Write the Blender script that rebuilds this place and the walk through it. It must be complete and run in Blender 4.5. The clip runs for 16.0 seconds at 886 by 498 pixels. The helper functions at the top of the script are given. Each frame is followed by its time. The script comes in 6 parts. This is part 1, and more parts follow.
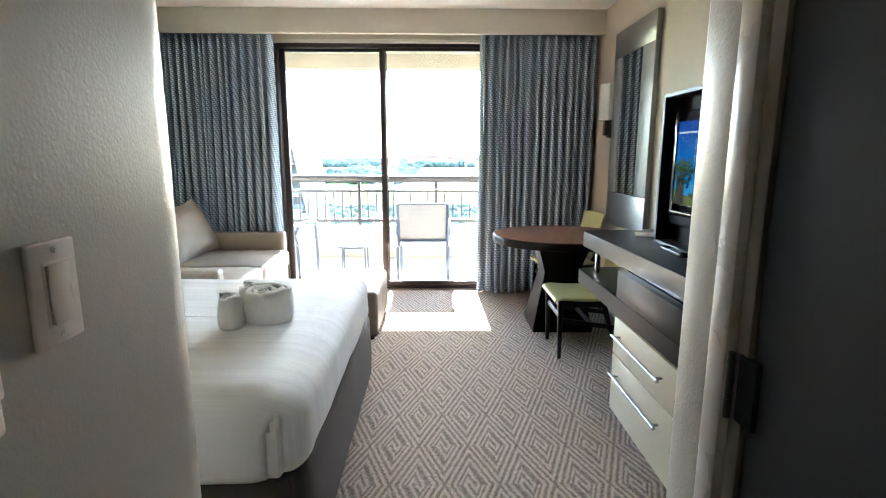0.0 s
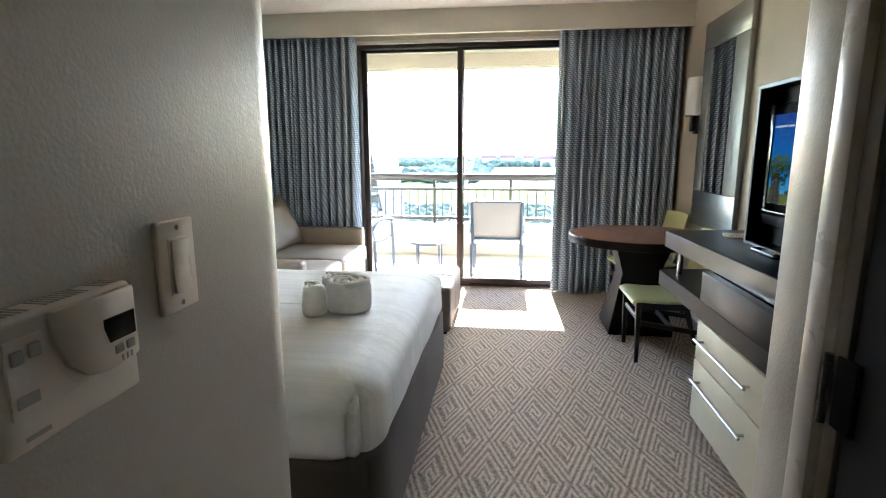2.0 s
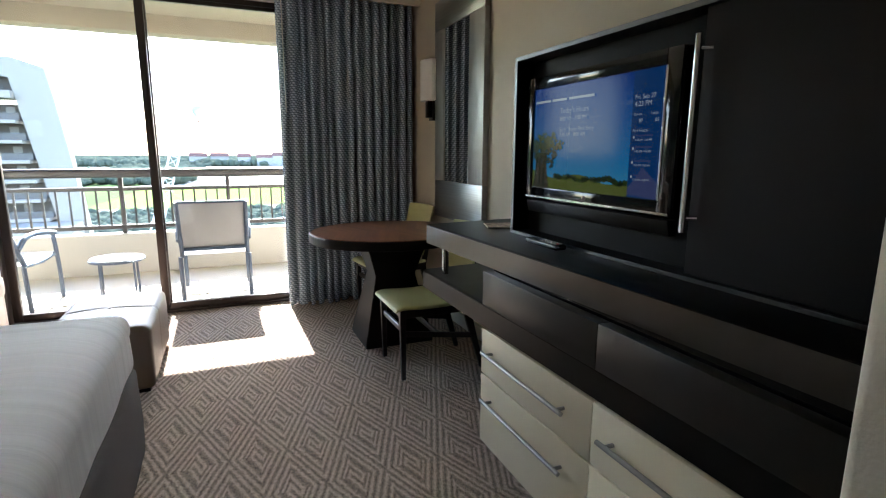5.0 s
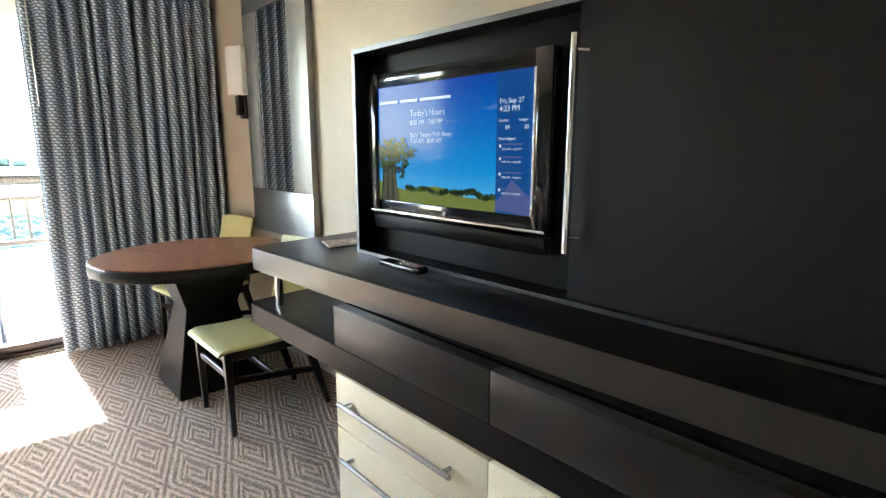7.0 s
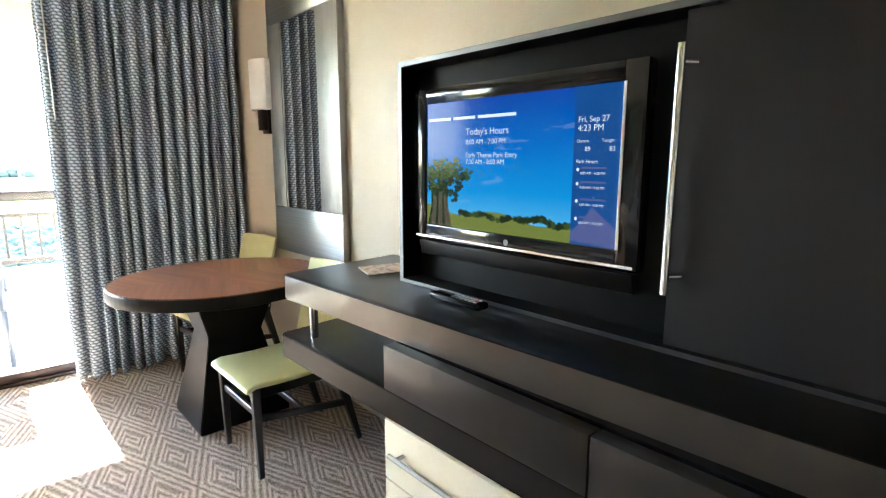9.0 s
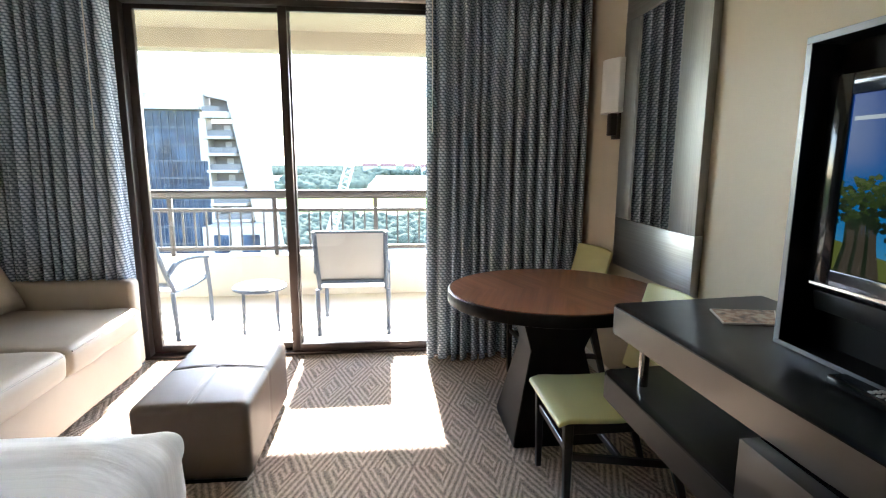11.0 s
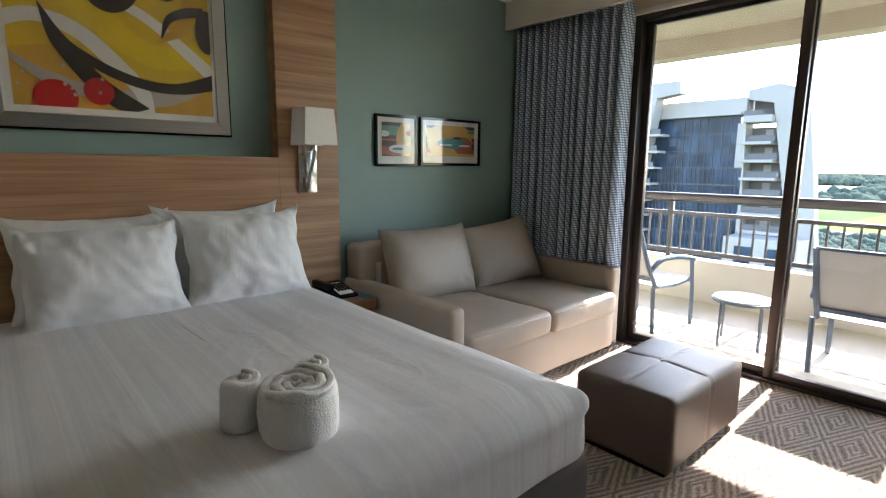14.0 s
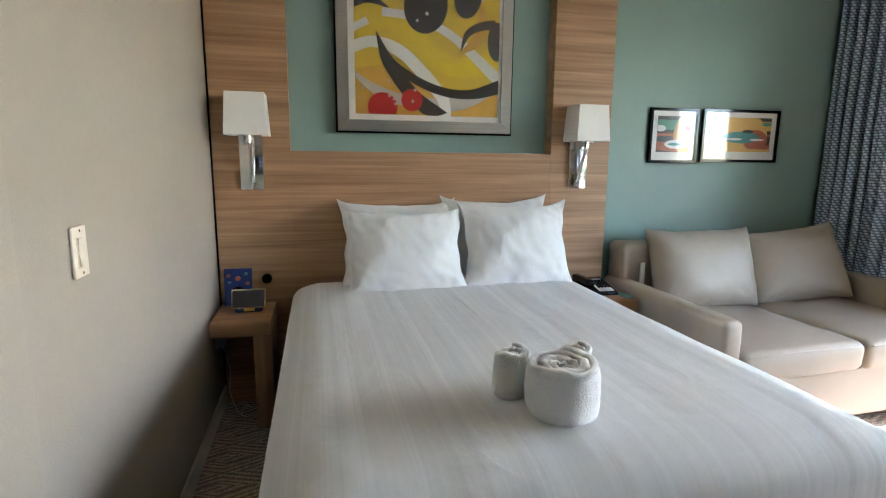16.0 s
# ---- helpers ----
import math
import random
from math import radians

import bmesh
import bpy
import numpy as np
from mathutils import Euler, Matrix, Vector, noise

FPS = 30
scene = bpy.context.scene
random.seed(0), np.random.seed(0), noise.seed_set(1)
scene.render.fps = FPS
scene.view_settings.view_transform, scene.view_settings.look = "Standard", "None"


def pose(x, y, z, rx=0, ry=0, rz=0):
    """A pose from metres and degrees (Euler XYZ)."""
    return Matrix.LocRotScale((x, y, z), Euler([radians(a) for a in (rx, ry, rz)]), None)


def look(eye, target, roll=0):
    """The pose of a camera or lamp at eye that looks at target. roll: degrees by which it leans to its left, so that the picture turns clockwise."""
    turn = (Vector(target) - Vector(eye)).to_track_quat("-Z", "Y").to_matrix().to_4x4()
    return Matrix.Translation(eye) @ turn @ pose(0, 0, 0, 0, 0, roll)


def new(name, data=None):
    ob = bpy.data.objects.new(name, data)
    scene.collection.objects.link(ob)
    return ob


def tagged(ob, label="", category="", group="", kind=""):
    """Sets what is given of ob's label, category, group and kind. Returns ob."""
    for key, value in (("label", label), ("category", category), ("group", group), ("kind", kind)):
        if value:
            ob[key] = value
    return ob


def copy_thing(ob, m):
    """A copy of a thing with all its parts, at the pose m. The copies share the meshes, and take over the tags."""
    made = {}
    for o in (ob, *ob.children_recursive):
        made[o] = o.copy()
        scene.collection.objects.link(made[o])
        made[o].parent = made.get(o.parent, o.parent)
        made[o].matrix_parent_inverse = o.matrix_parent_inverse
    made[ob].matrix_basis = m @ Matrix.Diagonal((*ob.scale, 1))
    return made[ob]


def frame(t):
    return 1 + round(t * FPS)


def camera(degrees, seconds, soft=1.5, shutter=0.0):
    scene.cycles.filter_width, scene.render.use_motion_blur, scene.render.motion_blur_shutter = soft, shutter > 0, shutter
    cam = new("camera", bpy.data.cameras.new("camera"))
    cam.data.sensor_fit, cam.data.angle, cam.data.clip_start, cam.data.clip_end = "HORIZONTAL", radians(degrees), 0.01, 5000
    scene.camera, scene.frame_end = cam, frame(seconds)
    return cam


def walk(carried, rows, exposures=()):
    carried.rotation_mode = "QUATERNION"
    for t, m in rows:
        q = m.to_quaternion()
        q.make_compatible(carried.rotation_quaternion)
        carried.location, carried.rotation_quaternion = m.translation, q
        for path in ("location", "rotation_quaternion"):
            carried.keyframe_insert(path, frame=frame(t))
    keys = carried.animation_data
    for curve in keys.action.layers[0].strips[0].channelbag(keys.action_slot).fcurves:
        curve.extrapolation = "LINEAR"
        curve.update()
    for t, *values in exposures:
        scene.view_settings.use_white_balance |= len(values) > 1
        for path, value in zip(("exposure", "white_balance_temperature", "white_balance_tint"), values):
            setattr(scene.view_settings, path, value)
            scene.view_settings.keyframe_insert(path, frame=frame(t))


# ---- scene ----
cam = camera(81.3, 16.0, 1.1)
EXPOSURES = [(0, 4.93, 5750, 9), (2, 4.62, 5850, 10), (3.5, 4.2, 6050, 11), (4.5, 3.85, 6050, 12), (5.0, 3.65, 6100, 12), (7.5, 5.75, 6150, 11), (8.0, 5.85, 6150, 11), (10.5, 4.65, 6150, 13), (11, 4.3, 6200, 13), (12, 3.9, 6200, 13), (12.5, 3.8, 6200, 13), (13, 3.48, 6250, 13), (14, 3.46, 6250, 14), (15, 4.15, 6000, 13), (16, 4.4, 5850, 12)]
PATH = [
    (0, (0.206, 0.094, 1.362), (0.238, 2.061, 0.999), 0.1),
    (0.5, (0.184, 0.066, 1.357), (0.073, 2.029, 0.993), 0.1),
    (1, (0.184, 0.051, 1.354), (-0.007, 2.008, 0.988), -0.0),
    (1.5, (0.194, 0.043, 1.354), (-0.034, 1.997, 0.989), -0.1),
    (2, (0.198, 0.066, 1.348), (-0.05, 2.016, 0.983), -0.1),
    (2.5, (0.191, 0.204, 1.334), (-0.058, 2.153, 0.963), -0.1),
    (3, (0.214, 0.378, 1.33), (-0.025, 2.328, 0.959), -0.1),
    (3.5, (0.205, 0.521, 1.305), (0.008, 2.476, 0.935), -0.0),
    (4, (0.183, 0.655, 1.302), (0.22, 2.62, 0.93), 0.1),
    (4.5, (0.18, 0.735, 1.287), (0.618, 2.65, 0.916), 0.0),
    (5, (0.188, 0.799, 1.258), (0.953, 2.61, 0.89), 0.3),
    (5.2, (0.196, 0.825, 1.25), (1.055, 2.593, 0.881), 0.2),
    (7.3, (0.268, 1.206, 1.302), (1.648, 2.606, 0.932), 0.3),
    (7.5, (0.265, 1.249, 1.301), (1.668, 2.627, 0.937), 0.4),
    (8, (0.234, 1.333, 1.313), (1.675, 2.67, 0.946), 0.4),
    (8.2, (0.225, 1.354, 1.321), (1.671, 2.686, 0.952), 0.4),
    (10.3, (0.373, 1.505, 1.344), (1.048, 3.361, 1.029), -0.0),
    (10.5, (0.384, 1.548, 1.361), (0.914, 3.447, 1.029), 0.0),
    (11, (0.392, 1.648, 1.367), (0.59, 3.61, 1.033), 0.2),
    (11.5, (0.44, 1.739, 1.35), (0.379, 3.711, 1.025), 0.2),
    (12, (0.522, 1.783, 1.356), (0.209, 3.731, 1.03), 0.1),
    (12.5, (0.591, 1.807, 1.347), (-0.072, 3.666, 1.022), 0.2),
    (13, (0.604, 1.796, 1.349), (-0.395, 3.497, 1.022), 0.4),
    (13.5, (0.614, 1.736, 1.331), (-0.651, 3.252, 1.014), 0.5),
    (14, (0.645, 1.667, 1.335), (-0.828, 2.981, 1.015), 0.5),
    (14.5, (0.676, 1.627, 1.341), (-0.987, 2.69, 1.016), 0.4),
    (15, (0.688, 1.607, 1.338), (-1.11, 2.417, 1.006), 0.4),
    (15.5, (0.695, 1.594, 1.331), (-1.182, 2.199, 0.997), 0.3),
    (16, (0.685, 1.59, 1.323), (-1.231, 2.056, 0.988), 0.5),
]
walk(cam, [(t, look(eye, target, roll)) for t, eye, target, roll in PATH], EXPOSURES)

# ---- world and light ----
SUN = Vector((0.015, -1.0, -0.71))
world = bpy.data.worlds.new("sky")
scene.world = world
world.use_nodes = True
wn = world.node_tree
sky = wn.nodes.new("ShaderNodeTexSky")
sky.sky_type = "NISHITA"
sky.sun_disc = False
sky.sun_elevation = math.atan2(0.71, 1.0)
sky.sun_rotation = 0.0
wn.nodes["Background"].inputs["Strength"].default_value = 0.15
wn.links.new(sky.outputs[0], wn.nodes["Background"].inputs["Color"])
sun_data = bpy.data.lights.new("sun", "SUN")
sun_data.energy, sun_data.angle, sun_data.color = 3.0, radians(0.5), (1.0, 0.95, 0.87)
sun = new("sun", sun_data)
sun.rotation_euler = SUN.to_track_quat("-Z", "Y").to_euler()
sun.location = (0, 30, 20)

# ---- helpers of this scene ----
ORIGIN = {}


def box(x0, x1, y0, y1, z0, z1, bevel=0.0, seg=2, bm=None):
    """A box, bevelled; added to bm if one is given."""
    b = bmesh.new()
    bmesh.ops.create_cube(b, size=1.0)
    for v in b.verts:
        v.co = Vector((x0 + (v.co.x + 0.5) * (x1 - x0), y0 + (v.co.y + 0.5) * (y1 - y0), z0 + (v.co.z + 0.5) * (z1 - z0)))
    if bevel:
        bmesh.ops.bevel(b, geom=b.edges[:], offset=bevel, segments=seg, profile=0.5, affect="EDGES", clamp_overlap=True)
    return join(bm, b)


def join(bm, b):
    """Adds b to bm and returns it; b itself if bm is None."""
    if bm is None:
        return b
    m = bpy.data.meshes.new("t")
    b.to_mesh(m)
    b.free()
    bm.from_mesh(m)
    bpy.data.meshes.remove(m)
    return bm


def tube(a, b, r, seg=12, bm=None, r2=None):
    """A round bar from a to b."""
    a, b = Vector(a), Vector(b)
    c = bmesh.new()
    bmesh.ops.create_cone(c, cap_ends=True, segments=seg, radius1=r, radius2=r if r2 is None else r2, depth=(b - a).length)
    bmesh.ops.transform(c, verts=c.verts[:], matrix=Matrix.Translation((a + b) / 2) @ (b - a).to_track_quat("Z", "Y").to_matrix().to_4x4())
    return join(bm, c)


def bar(a, b, w, d, bm=None, bevel=0.003, up=(0, 0, 1), w2=None, d2=None):
    """A square bar from a to b, w by d across; it may taper to w2 by d2."""
    a, b = Vector(a), Vector(b)
    c = bmesh.new()
    bmesh.ops.create_cube(c, size=1.0)
    for v in c.verts:
        top = v.co.z > 0
        v.co = Vector((v.co.x * (w2 if top and w2 else w), v.co.y * (d2 if top and d2 else d), v.co.z * (b - a).length))
    if bevel:
        bmesh.ops.bevel(c, geom=c.edges[:], offset=bevel, segments=1, affect="EDGES", clamp_overlap=True)
    z = (b - a).normalized()
    x = Vector((1, 0, 0)) if abs(z.x) < 0.9 else Vector((0, 1, 0))
    y = z.cross(x).normalized()
    x = y.cross(z)
    m = Matrix((x, y, z)).transposed().to_4x4()
    bmesh.ops.transform(c, verts=c.verts[:], matrix=Matrix.Translation((a + b) / 2) @ m)
    return join(bm, c)


def prism(points, axis, lo, hi, bevel=0.0, seg=2, bm=None):
    """A polygon of two coordinates pushed along axis ('x', 'y' or 'z') from lo to hi."""
    b = bmesh.new()
    put = {"x": lambda p, h: (h, p[0], p[1]), "y": lambda p, h: (p[0], h, p[1]), "z": lambda p, h: (p[0], p[1], h)}[axis]
    lower = [b.verts.new(put(p, lo)) for p in points]
    upper = [b.verts.new(put(p, hi)) for p in points]
    n = len(points)
    b.faces.new(lower[::-1])
    b.faces.new(upper)
    for i in range(n):
        b.faces.new((lower[i], lower[(i + 1) % n], upper[(i + 1) % n], upper[i]))
    bmesh.ops.recalc_face_normals(b, faces=b.faces[:])
    if bevel:
        bmesh.ops.bevel(b, geom=b.edges[:], offset=bevel, segments=seg, profile=0.5, affect="EDGES", clamp_overlap=True)
    return join(bm, b)


def smooth(me, angle=35):
    me.polygons.foreach_set("use_smooth", [True] * len(me.polygons))
    me.set_sharp_from_angle(angle=radians(angle))


def mesh_from(name, bm, material, angle=35):
    me = bpy.data.meshes.new(name)
    bmesh.ops.recalc_face_normals(bm, faces=bm.faces[:])
    bm.to_mesh(me)
    bm.free()
    for m in material if isinstance(material, (list, tuple)) else [material]:
        me.materials.append(m)
    smooth(me, angle)
    return me


def thing(name, at, label="", category="", group="", kind=""):
    """An empty at the base of a thing; its parts are given in world places."""
    ob = tagged(new(name), label, category, group, kind)
    ob.location = at
    ob.empty_display_size = 0.1
    ORIGIN[ob.name] = Vector(at)
    return ob


def part(name, bm, material, parent, label="", angle=35, kind=""):
    """One mesh under a thing or a part, its vertices in world places."""
    o = ORIGIN[parent.name]
    bmesh.ops.translate(bm, verts=bm.verts[:], vec=-o)
    ob = new(name, mesh_from(name, bm, material, angle))
    ob.parent = parent
    ORIGIN[ob.name] = o
    return tagged(ob, label, kind=kind)


def solid(name, bm, material, label="", category="", group="", kind="", angle=35):
    """A thing that is one mesh, its origin at the middle of its base."""
    lo = Vector([min(v.co[i] for v in bm.verts) for i in range(3)])
    hi = Vector([max(v.co[i] for v in bm.verts) for i in range(3)])
    o = Vector(((lo.x + hi.x) / 2, (lo.y + hi.y) / 2, lo.z))
    bmesh.ops.translate(bm, verts=bm.verts[:], vec=-o)
    ob = new(name, mesh_from(name, bm, material, angle))
    ob.location = o
    ORIGIN[ob.name] = o
    return tagged(ob, label, category, group, kind)


# ---- materials ----
class Nodes:
    """A short way to write a node material."""

    def __init__(self, name):
        self.m = bpy.data.materials.new(name)
        self.m.use_nodes = True
        self.t = self.m.node_tree
        self.b = self.t.nodes["Principled BSDF"]
        self.coord = self.t.nodes.new("ShaderNodeTexCoord")

    def add(self, kind, **values):
        n = self.t.nodes.new("ShaderNode" + kind)
        for k, v in values.items():
            setattr(n, k, v)
        return n

    def put(self, socket, value):
        if isinstance(value, bpy.types.NodeSocket):
            self.t.links.new(value, socket)
        elif isinstance(value, (tuple, list)) and len(value) == 3 and socket.type == "RGBA":
            socket.default_value = (*value, 1)
        else:
            socket.default_value = value

    def math(self, op, a, b=None, c=None):
        n = self.add("Math", operation=op)
        for i, v in enumerate((a, b, c)):
            if v is not None:
                self.put(n.inputs[i], v)
        return n.outputs[0]

    def mapped(self, scale=(1, 1, 1), rot=(0, 0, 0), space="Object"):
        n = self.add("Mapping")
        self.put(n.inputs["Vector"], self.coord.outputs[space])
        n.inputs["Scale"].default_value = scale
        n.inputs["Rotation"].default_value = rot
        return n.outputs[0]

    def noise(self, vector, scale, detail=4.0, rough=0.55):
        n = self.add("TexNoise")
        self.put(n.inputs["Vector"], vector)
        self.put(n.inputs["Scale"], scale)
        self.put(n.inputs["Detail"], detail)
        self.put(n.inputs["Roughness"], rough)
        return n.outputs["Fac"]

    def ramp(self, fac, stops):
        n = self.add("ValToRGB")
        self.put(n.inputs[0], fac)
        e = n.color_ramp.elements
        while len(e) < len(stops):
            e.new(0.5)
        for el, (p, c) in zip(e, stops):
            el.position, el.color = p, (*c, 1)
        return n.outputs[0]

    def mix(self, fac, a, b, blend="MIX"):
        n = self.add("Mix", data_type="RGBA", blend_type=blend)
        self.put(n.inputs[0], fac)
        self.put(n.inputs[6], a)
        self.put(n.inputs[7], b)
        return n.outputs[2]

    def bump(self, height, strength=0.3, distance=0.002):
        n = self.add("Bump")
        self.put(n.inputs["Height"], height)
        n.inputs["Strength"].default_value = strength
        n.inputs["Distance"].default_value = distance
        self.put(self.b.inputs["Normal"], n.outputs[0])

    def set(self, color=None, rough=None, metal=None, **more):
        for k, v in (("Base Color", color), ("Roughness", rough), ("Metallic", metal)):
            if v is not None:
                self.put(self.b.inputs[k], v)
        for k, v in more.items():
            self.put(self.b.inputs[k.replace("_", " ")], v)
        return self.m


def paint(name, color, rough=0.5, grain=160.0, relief=0.25, vary=0.06, depth=0.001, metal=0.0, mottle=0.06, **more):
    """A painted or plain surface: broad faint mottling and a fine grain."""
    n = Nodes(name)
    v = n.coord.outputs["Object"]
    broad = n.noise(v, 1.7, 3)
    lo, hi = [c * (1 - vary) for c in color], [min(1, c * (1 + vary)) for c in color]
    col = n.ramp(broad, [(0.3, lo), (0.7, hi)])
    fine = n.noise(v, grain, 3)
    n.bump(fine, relief, depth)
    r = n.math("MULTIPLY_ADD", n.noise(v, 9, 4), mottle, rough - mottle / 2)
    return n.set(col, r, metal, **more)


def orange_peel(name, color, rough):
    """Rolled wall paint: rounded pimples a few millimetres across, and broad faint patches."""
    n = Nodes(name)
    v = n.coord.outputs["Object"]
    col = n.ramp(n.noise(v, 1.3, 4), [(0.3, [c * 0.95 for c in color]), (0.7, [c * 1.04 for c in color])])
    h = n.math("ADD", n.noise(v, 190, 2, 0.4), n.math("MULTIPLY", n.noise(v, 60, 2), 0.7))
    n.bump(h, 0.4, 0.0014)
    return n.set(col, n.math("MULTIPLY_ADD", n.noise(v, 30, 3), 0.12, rough - 0.06))


def wood(name, dark, light, axis, rough=0.4, scale=1.0):
    """Wood with its grain along an axis (0, 1 or 2)."""
    n = Nodes(name)
    s = [22.0 * scale] * 3
    s[axis] = 0.7 * scale
    v = n.mapped(s)
    a = n.noise(v, 1.0, 6, 0.6)
    s2 = [90.0 * scale] * 3
    s2[axis] = 2.0 * scale
    f = n.noise(n.mapped(s2), 1.0, 3, 0.5)
    fac = n.math("ADD", n.math("MULTIPLY", a, 0.7), n.math("MULTIPLY", f, 0.3))
    col = n.ramp(fac, [(0.36, dark), (0.52, [(d + l) / 2 for d, l in zip(dark, light)]), (0.64, light)])
    n.bump(fac, 0.15, 0.001)
    return n.set(col, n.math("MULTIPLY_ADD", a, 0.08, rough - 0.04))


def brushed(name, color, rough, axis, vary=0.12):
    """Brushed metal with its lines along an axis."""
    n = Nodes(name)
    s = [260.0] * 3
    s[axis] = 2.0
    f = n.noise(n.mapped(s), 1.0, 3)
    col = n.ramp(f, [(0.3, [c * (1 - vary) for c in color]), (0.7, [min(1, c * (1 + vary)) for c in color])])
    n.bump(f, 0.03, 0.0003)
    return n.set(col, n.math("MULTIPLY_ADD", f, 0.05, rough - 0.025), 1.0)


def cloth(name, color, rough=0.85, weave=900.0, relief=0.3, vary=0.05, crease=0.0, sheen=0.15):
    n = Nodes(name)
    v = n.coord.outputs["Object"]
    col = n.ramp(n.noise(v, 3.0, 4), [(0.3, [c * (1 - vary) for c in color]), (0.7, [min(1, c * (1 + vary)) for c in color])])
    h = n.math("ADD", n.math("MULTIPLY", n.noise(v, weave, 2), 0.25), n.math("MULTIPLY", n.noise(v, 7.0, 5), crease))
    n.bump(h, relief, 0.004)
    return n.set(col, rough, 0.0, Sheen_Weight=sheen)


def carpet_material():
    """Tufted carpet: spiral diamonds of light and dark stripes, with a coarse pile."""
    n = Nodes("carpet")
    at = n.coord.outputs["Object"]
    sx = n.add("SeparateXYZ")
    n.put(sx.inputs[0], at)
    wob = n.math("MULTIPLY", n.math("SUBTRACT", n.noise(at, 55, 3), 0.5), 0.016)
    local = []
    for k in (0, 1):
        p = n.math("DIVIDE", n.math("ADD", sx.outputs[k], n.math("ADD", wob, CARPET_AT[k])), CARPET[k])
        local.append([n.math("SUBTRACT", n.math("FRACT", n.math("ADD", p, shift)), 0.5) for shift in (0.0, 0.5)])
    first = n.math("ADD", n.math("ABSOLUTE", local[0][0]), n.math("ABSOLUTE", local[1][0]))
    other = n.math("GREATER_THAN", first, 0.5)
    u, w = [n.math("ADD", a, n.math("MULTIPLY", other, n.math("SUBTRACT", b, a))) for a, b in local]
    ring_at = n.math("ADD", n.math("ABSOLUTE", u), n.math("ABSOLUTE", w))
    fade = n.math("MULTIPLY", n.math("SUBTRACT", 0.28, ring_at), 8.0)
    fade.node.use_clamp = True
    step = n.math("MULTIPLY", n.math("MULTIPLY", n.math("SIGN", w), fade), 0.5 / CARPET[2])
    m = n.math("ADD", n.math("ABSOLUTE", n.math("ADD", u, step)), n.math("ABSOLUTE", w))
    wave = n.math("COSINE", n.math("MULTIPLY", n.math("SUBTRACT", 0.5, m), 2 * math.pi * CARPET[2]))
    stripe = n.math("MULTIPLY", wave, -1.0)
    pile = n.add("TexVoronoi")
    n.put(pile.inputs["Vector"], at)
    pile.inputs["Scale"].default_value = 150.0
    pile.inputs["Randomness"].default_value = 1.0
    tuft = n.noise(at, 170, 4, 0.75)
    fleck = n.noise(at, 75, 3, 0.6)
    broad = n.noise(at, 1.6, 4)
    grain = n.math("ADD", n.math("MULTIPLY", n.math("SUBTRACT", tuft, 0.5), 1.0), n.math("MULTIPLY", n.math("SUBTRACT", fleck, 0.5), 0.6))
    fac = n.math("ADD", n.math("MULTIPLY_ADD", stripe, 0.235, 0.55), n.math("MULTIPLY_ADD", pile.outputs["Distance"], -0.35, n.math("ADD", grain, 0.13)))
    col = n.ramp(fac, [(0.12, (0.135, 0.092, 0.066)), (0.5, (0.50, 0.39, 0.295)), (0.88, (0.84, 0.70, 0.565))])
    col = n.mix(n.math("MULTIPLY", broad, 0.16), col, (0.42, 0.325, 0.245))
    n.bump(n.math("ADD", n.math("MULTIPLY", stripe, 0.3), n.math("SUBTRACT", grain, n.math("MULTIPLY", pile.outputs["Distance"], 1.2))), 1.0, 0.007)
    return n.set(col, 0.97, 0.0, Sheen_Weight=0.12)


def curtain_material():
    """Blue-grey woven cloth with staggered rows of small pale scales."""
    n = Nodes("curtain_cloth")
    sx = n.add("SeparateXYZ")
    n.put(sx.inputs[0], n.coord.outputs["UV"])
    row = n.math("DIVIDE", sx.outputs[1], 0.0175)
    odd = n.math("FRACT", n.math("MULTIPLY", n.math("FLOOR", row), 0.5))
    fv = n.math("SUBTRACT", n.math("FRACT", row), 0.5)
    fu = n.math("SUBTRACT", n.math("FRACT", n.math("ADD", n.math("DIVIDE", sx.outputs[0], 0.034), n.math("ADD", odd, n.math("MULTIPLY", fv, 0.18)))), 0.5)
    e = n.math("SQRT", n.math("ADD", n.math("MULTIPLY", fu, fu), n.math("MULTIPLY", n.math("MULTIPLY", fv, fv), 1.1)))
    yarn = n.noise(n.mapped((1, 1, 1), space="UV"), 420, 3, 0.6)
    fac = n.math("ADD", n.math("MULTIPLY_ADD", e, -1.5, 1.05), n.math("MULTIPLY", n.math("SUBTRACT", yarn, 0.5), 0.5))
    c = n.ramp(fac, [(0.2, (0.10, 0.137, 0.195)), (0.5, (0.37, 0.455, 0.56)), (0.9, (0.69, 0.76, 0.86))])
    n.bump(fac, 0.5, 0.003)
    return n.set(c, 0.85, 0.0, Sheen_Weight=0.1)


def glass_material(name, tint=(0.96, 0.98, 0.98)):
    n = Nodes(name)
    t = n.add("BsdfTransparent")
    n.put(t.inputs[0], tint)
    g = n.add("BsdfGlossy")
    g.inputs["Roughness"].default_value = 0.02
    f = n.add("LayerWeight")
    f.inputs[0].default_value = 0.5
    mx = n.add("MixShader")
    n.put(mx.inputs[0], n.math("MULTIPLY_ADD", n.math("POWER", f.outputs["Facing"], 5.0), 0.9, 0.04))
    n.put(mx.inputs[1], t.outputs[0])
    n.put(mx.inputs[2], g.outputs[0])
    n.put(n.t.nodes["Material Output"].inputs[0], mx.outputs[0])
    return n.m


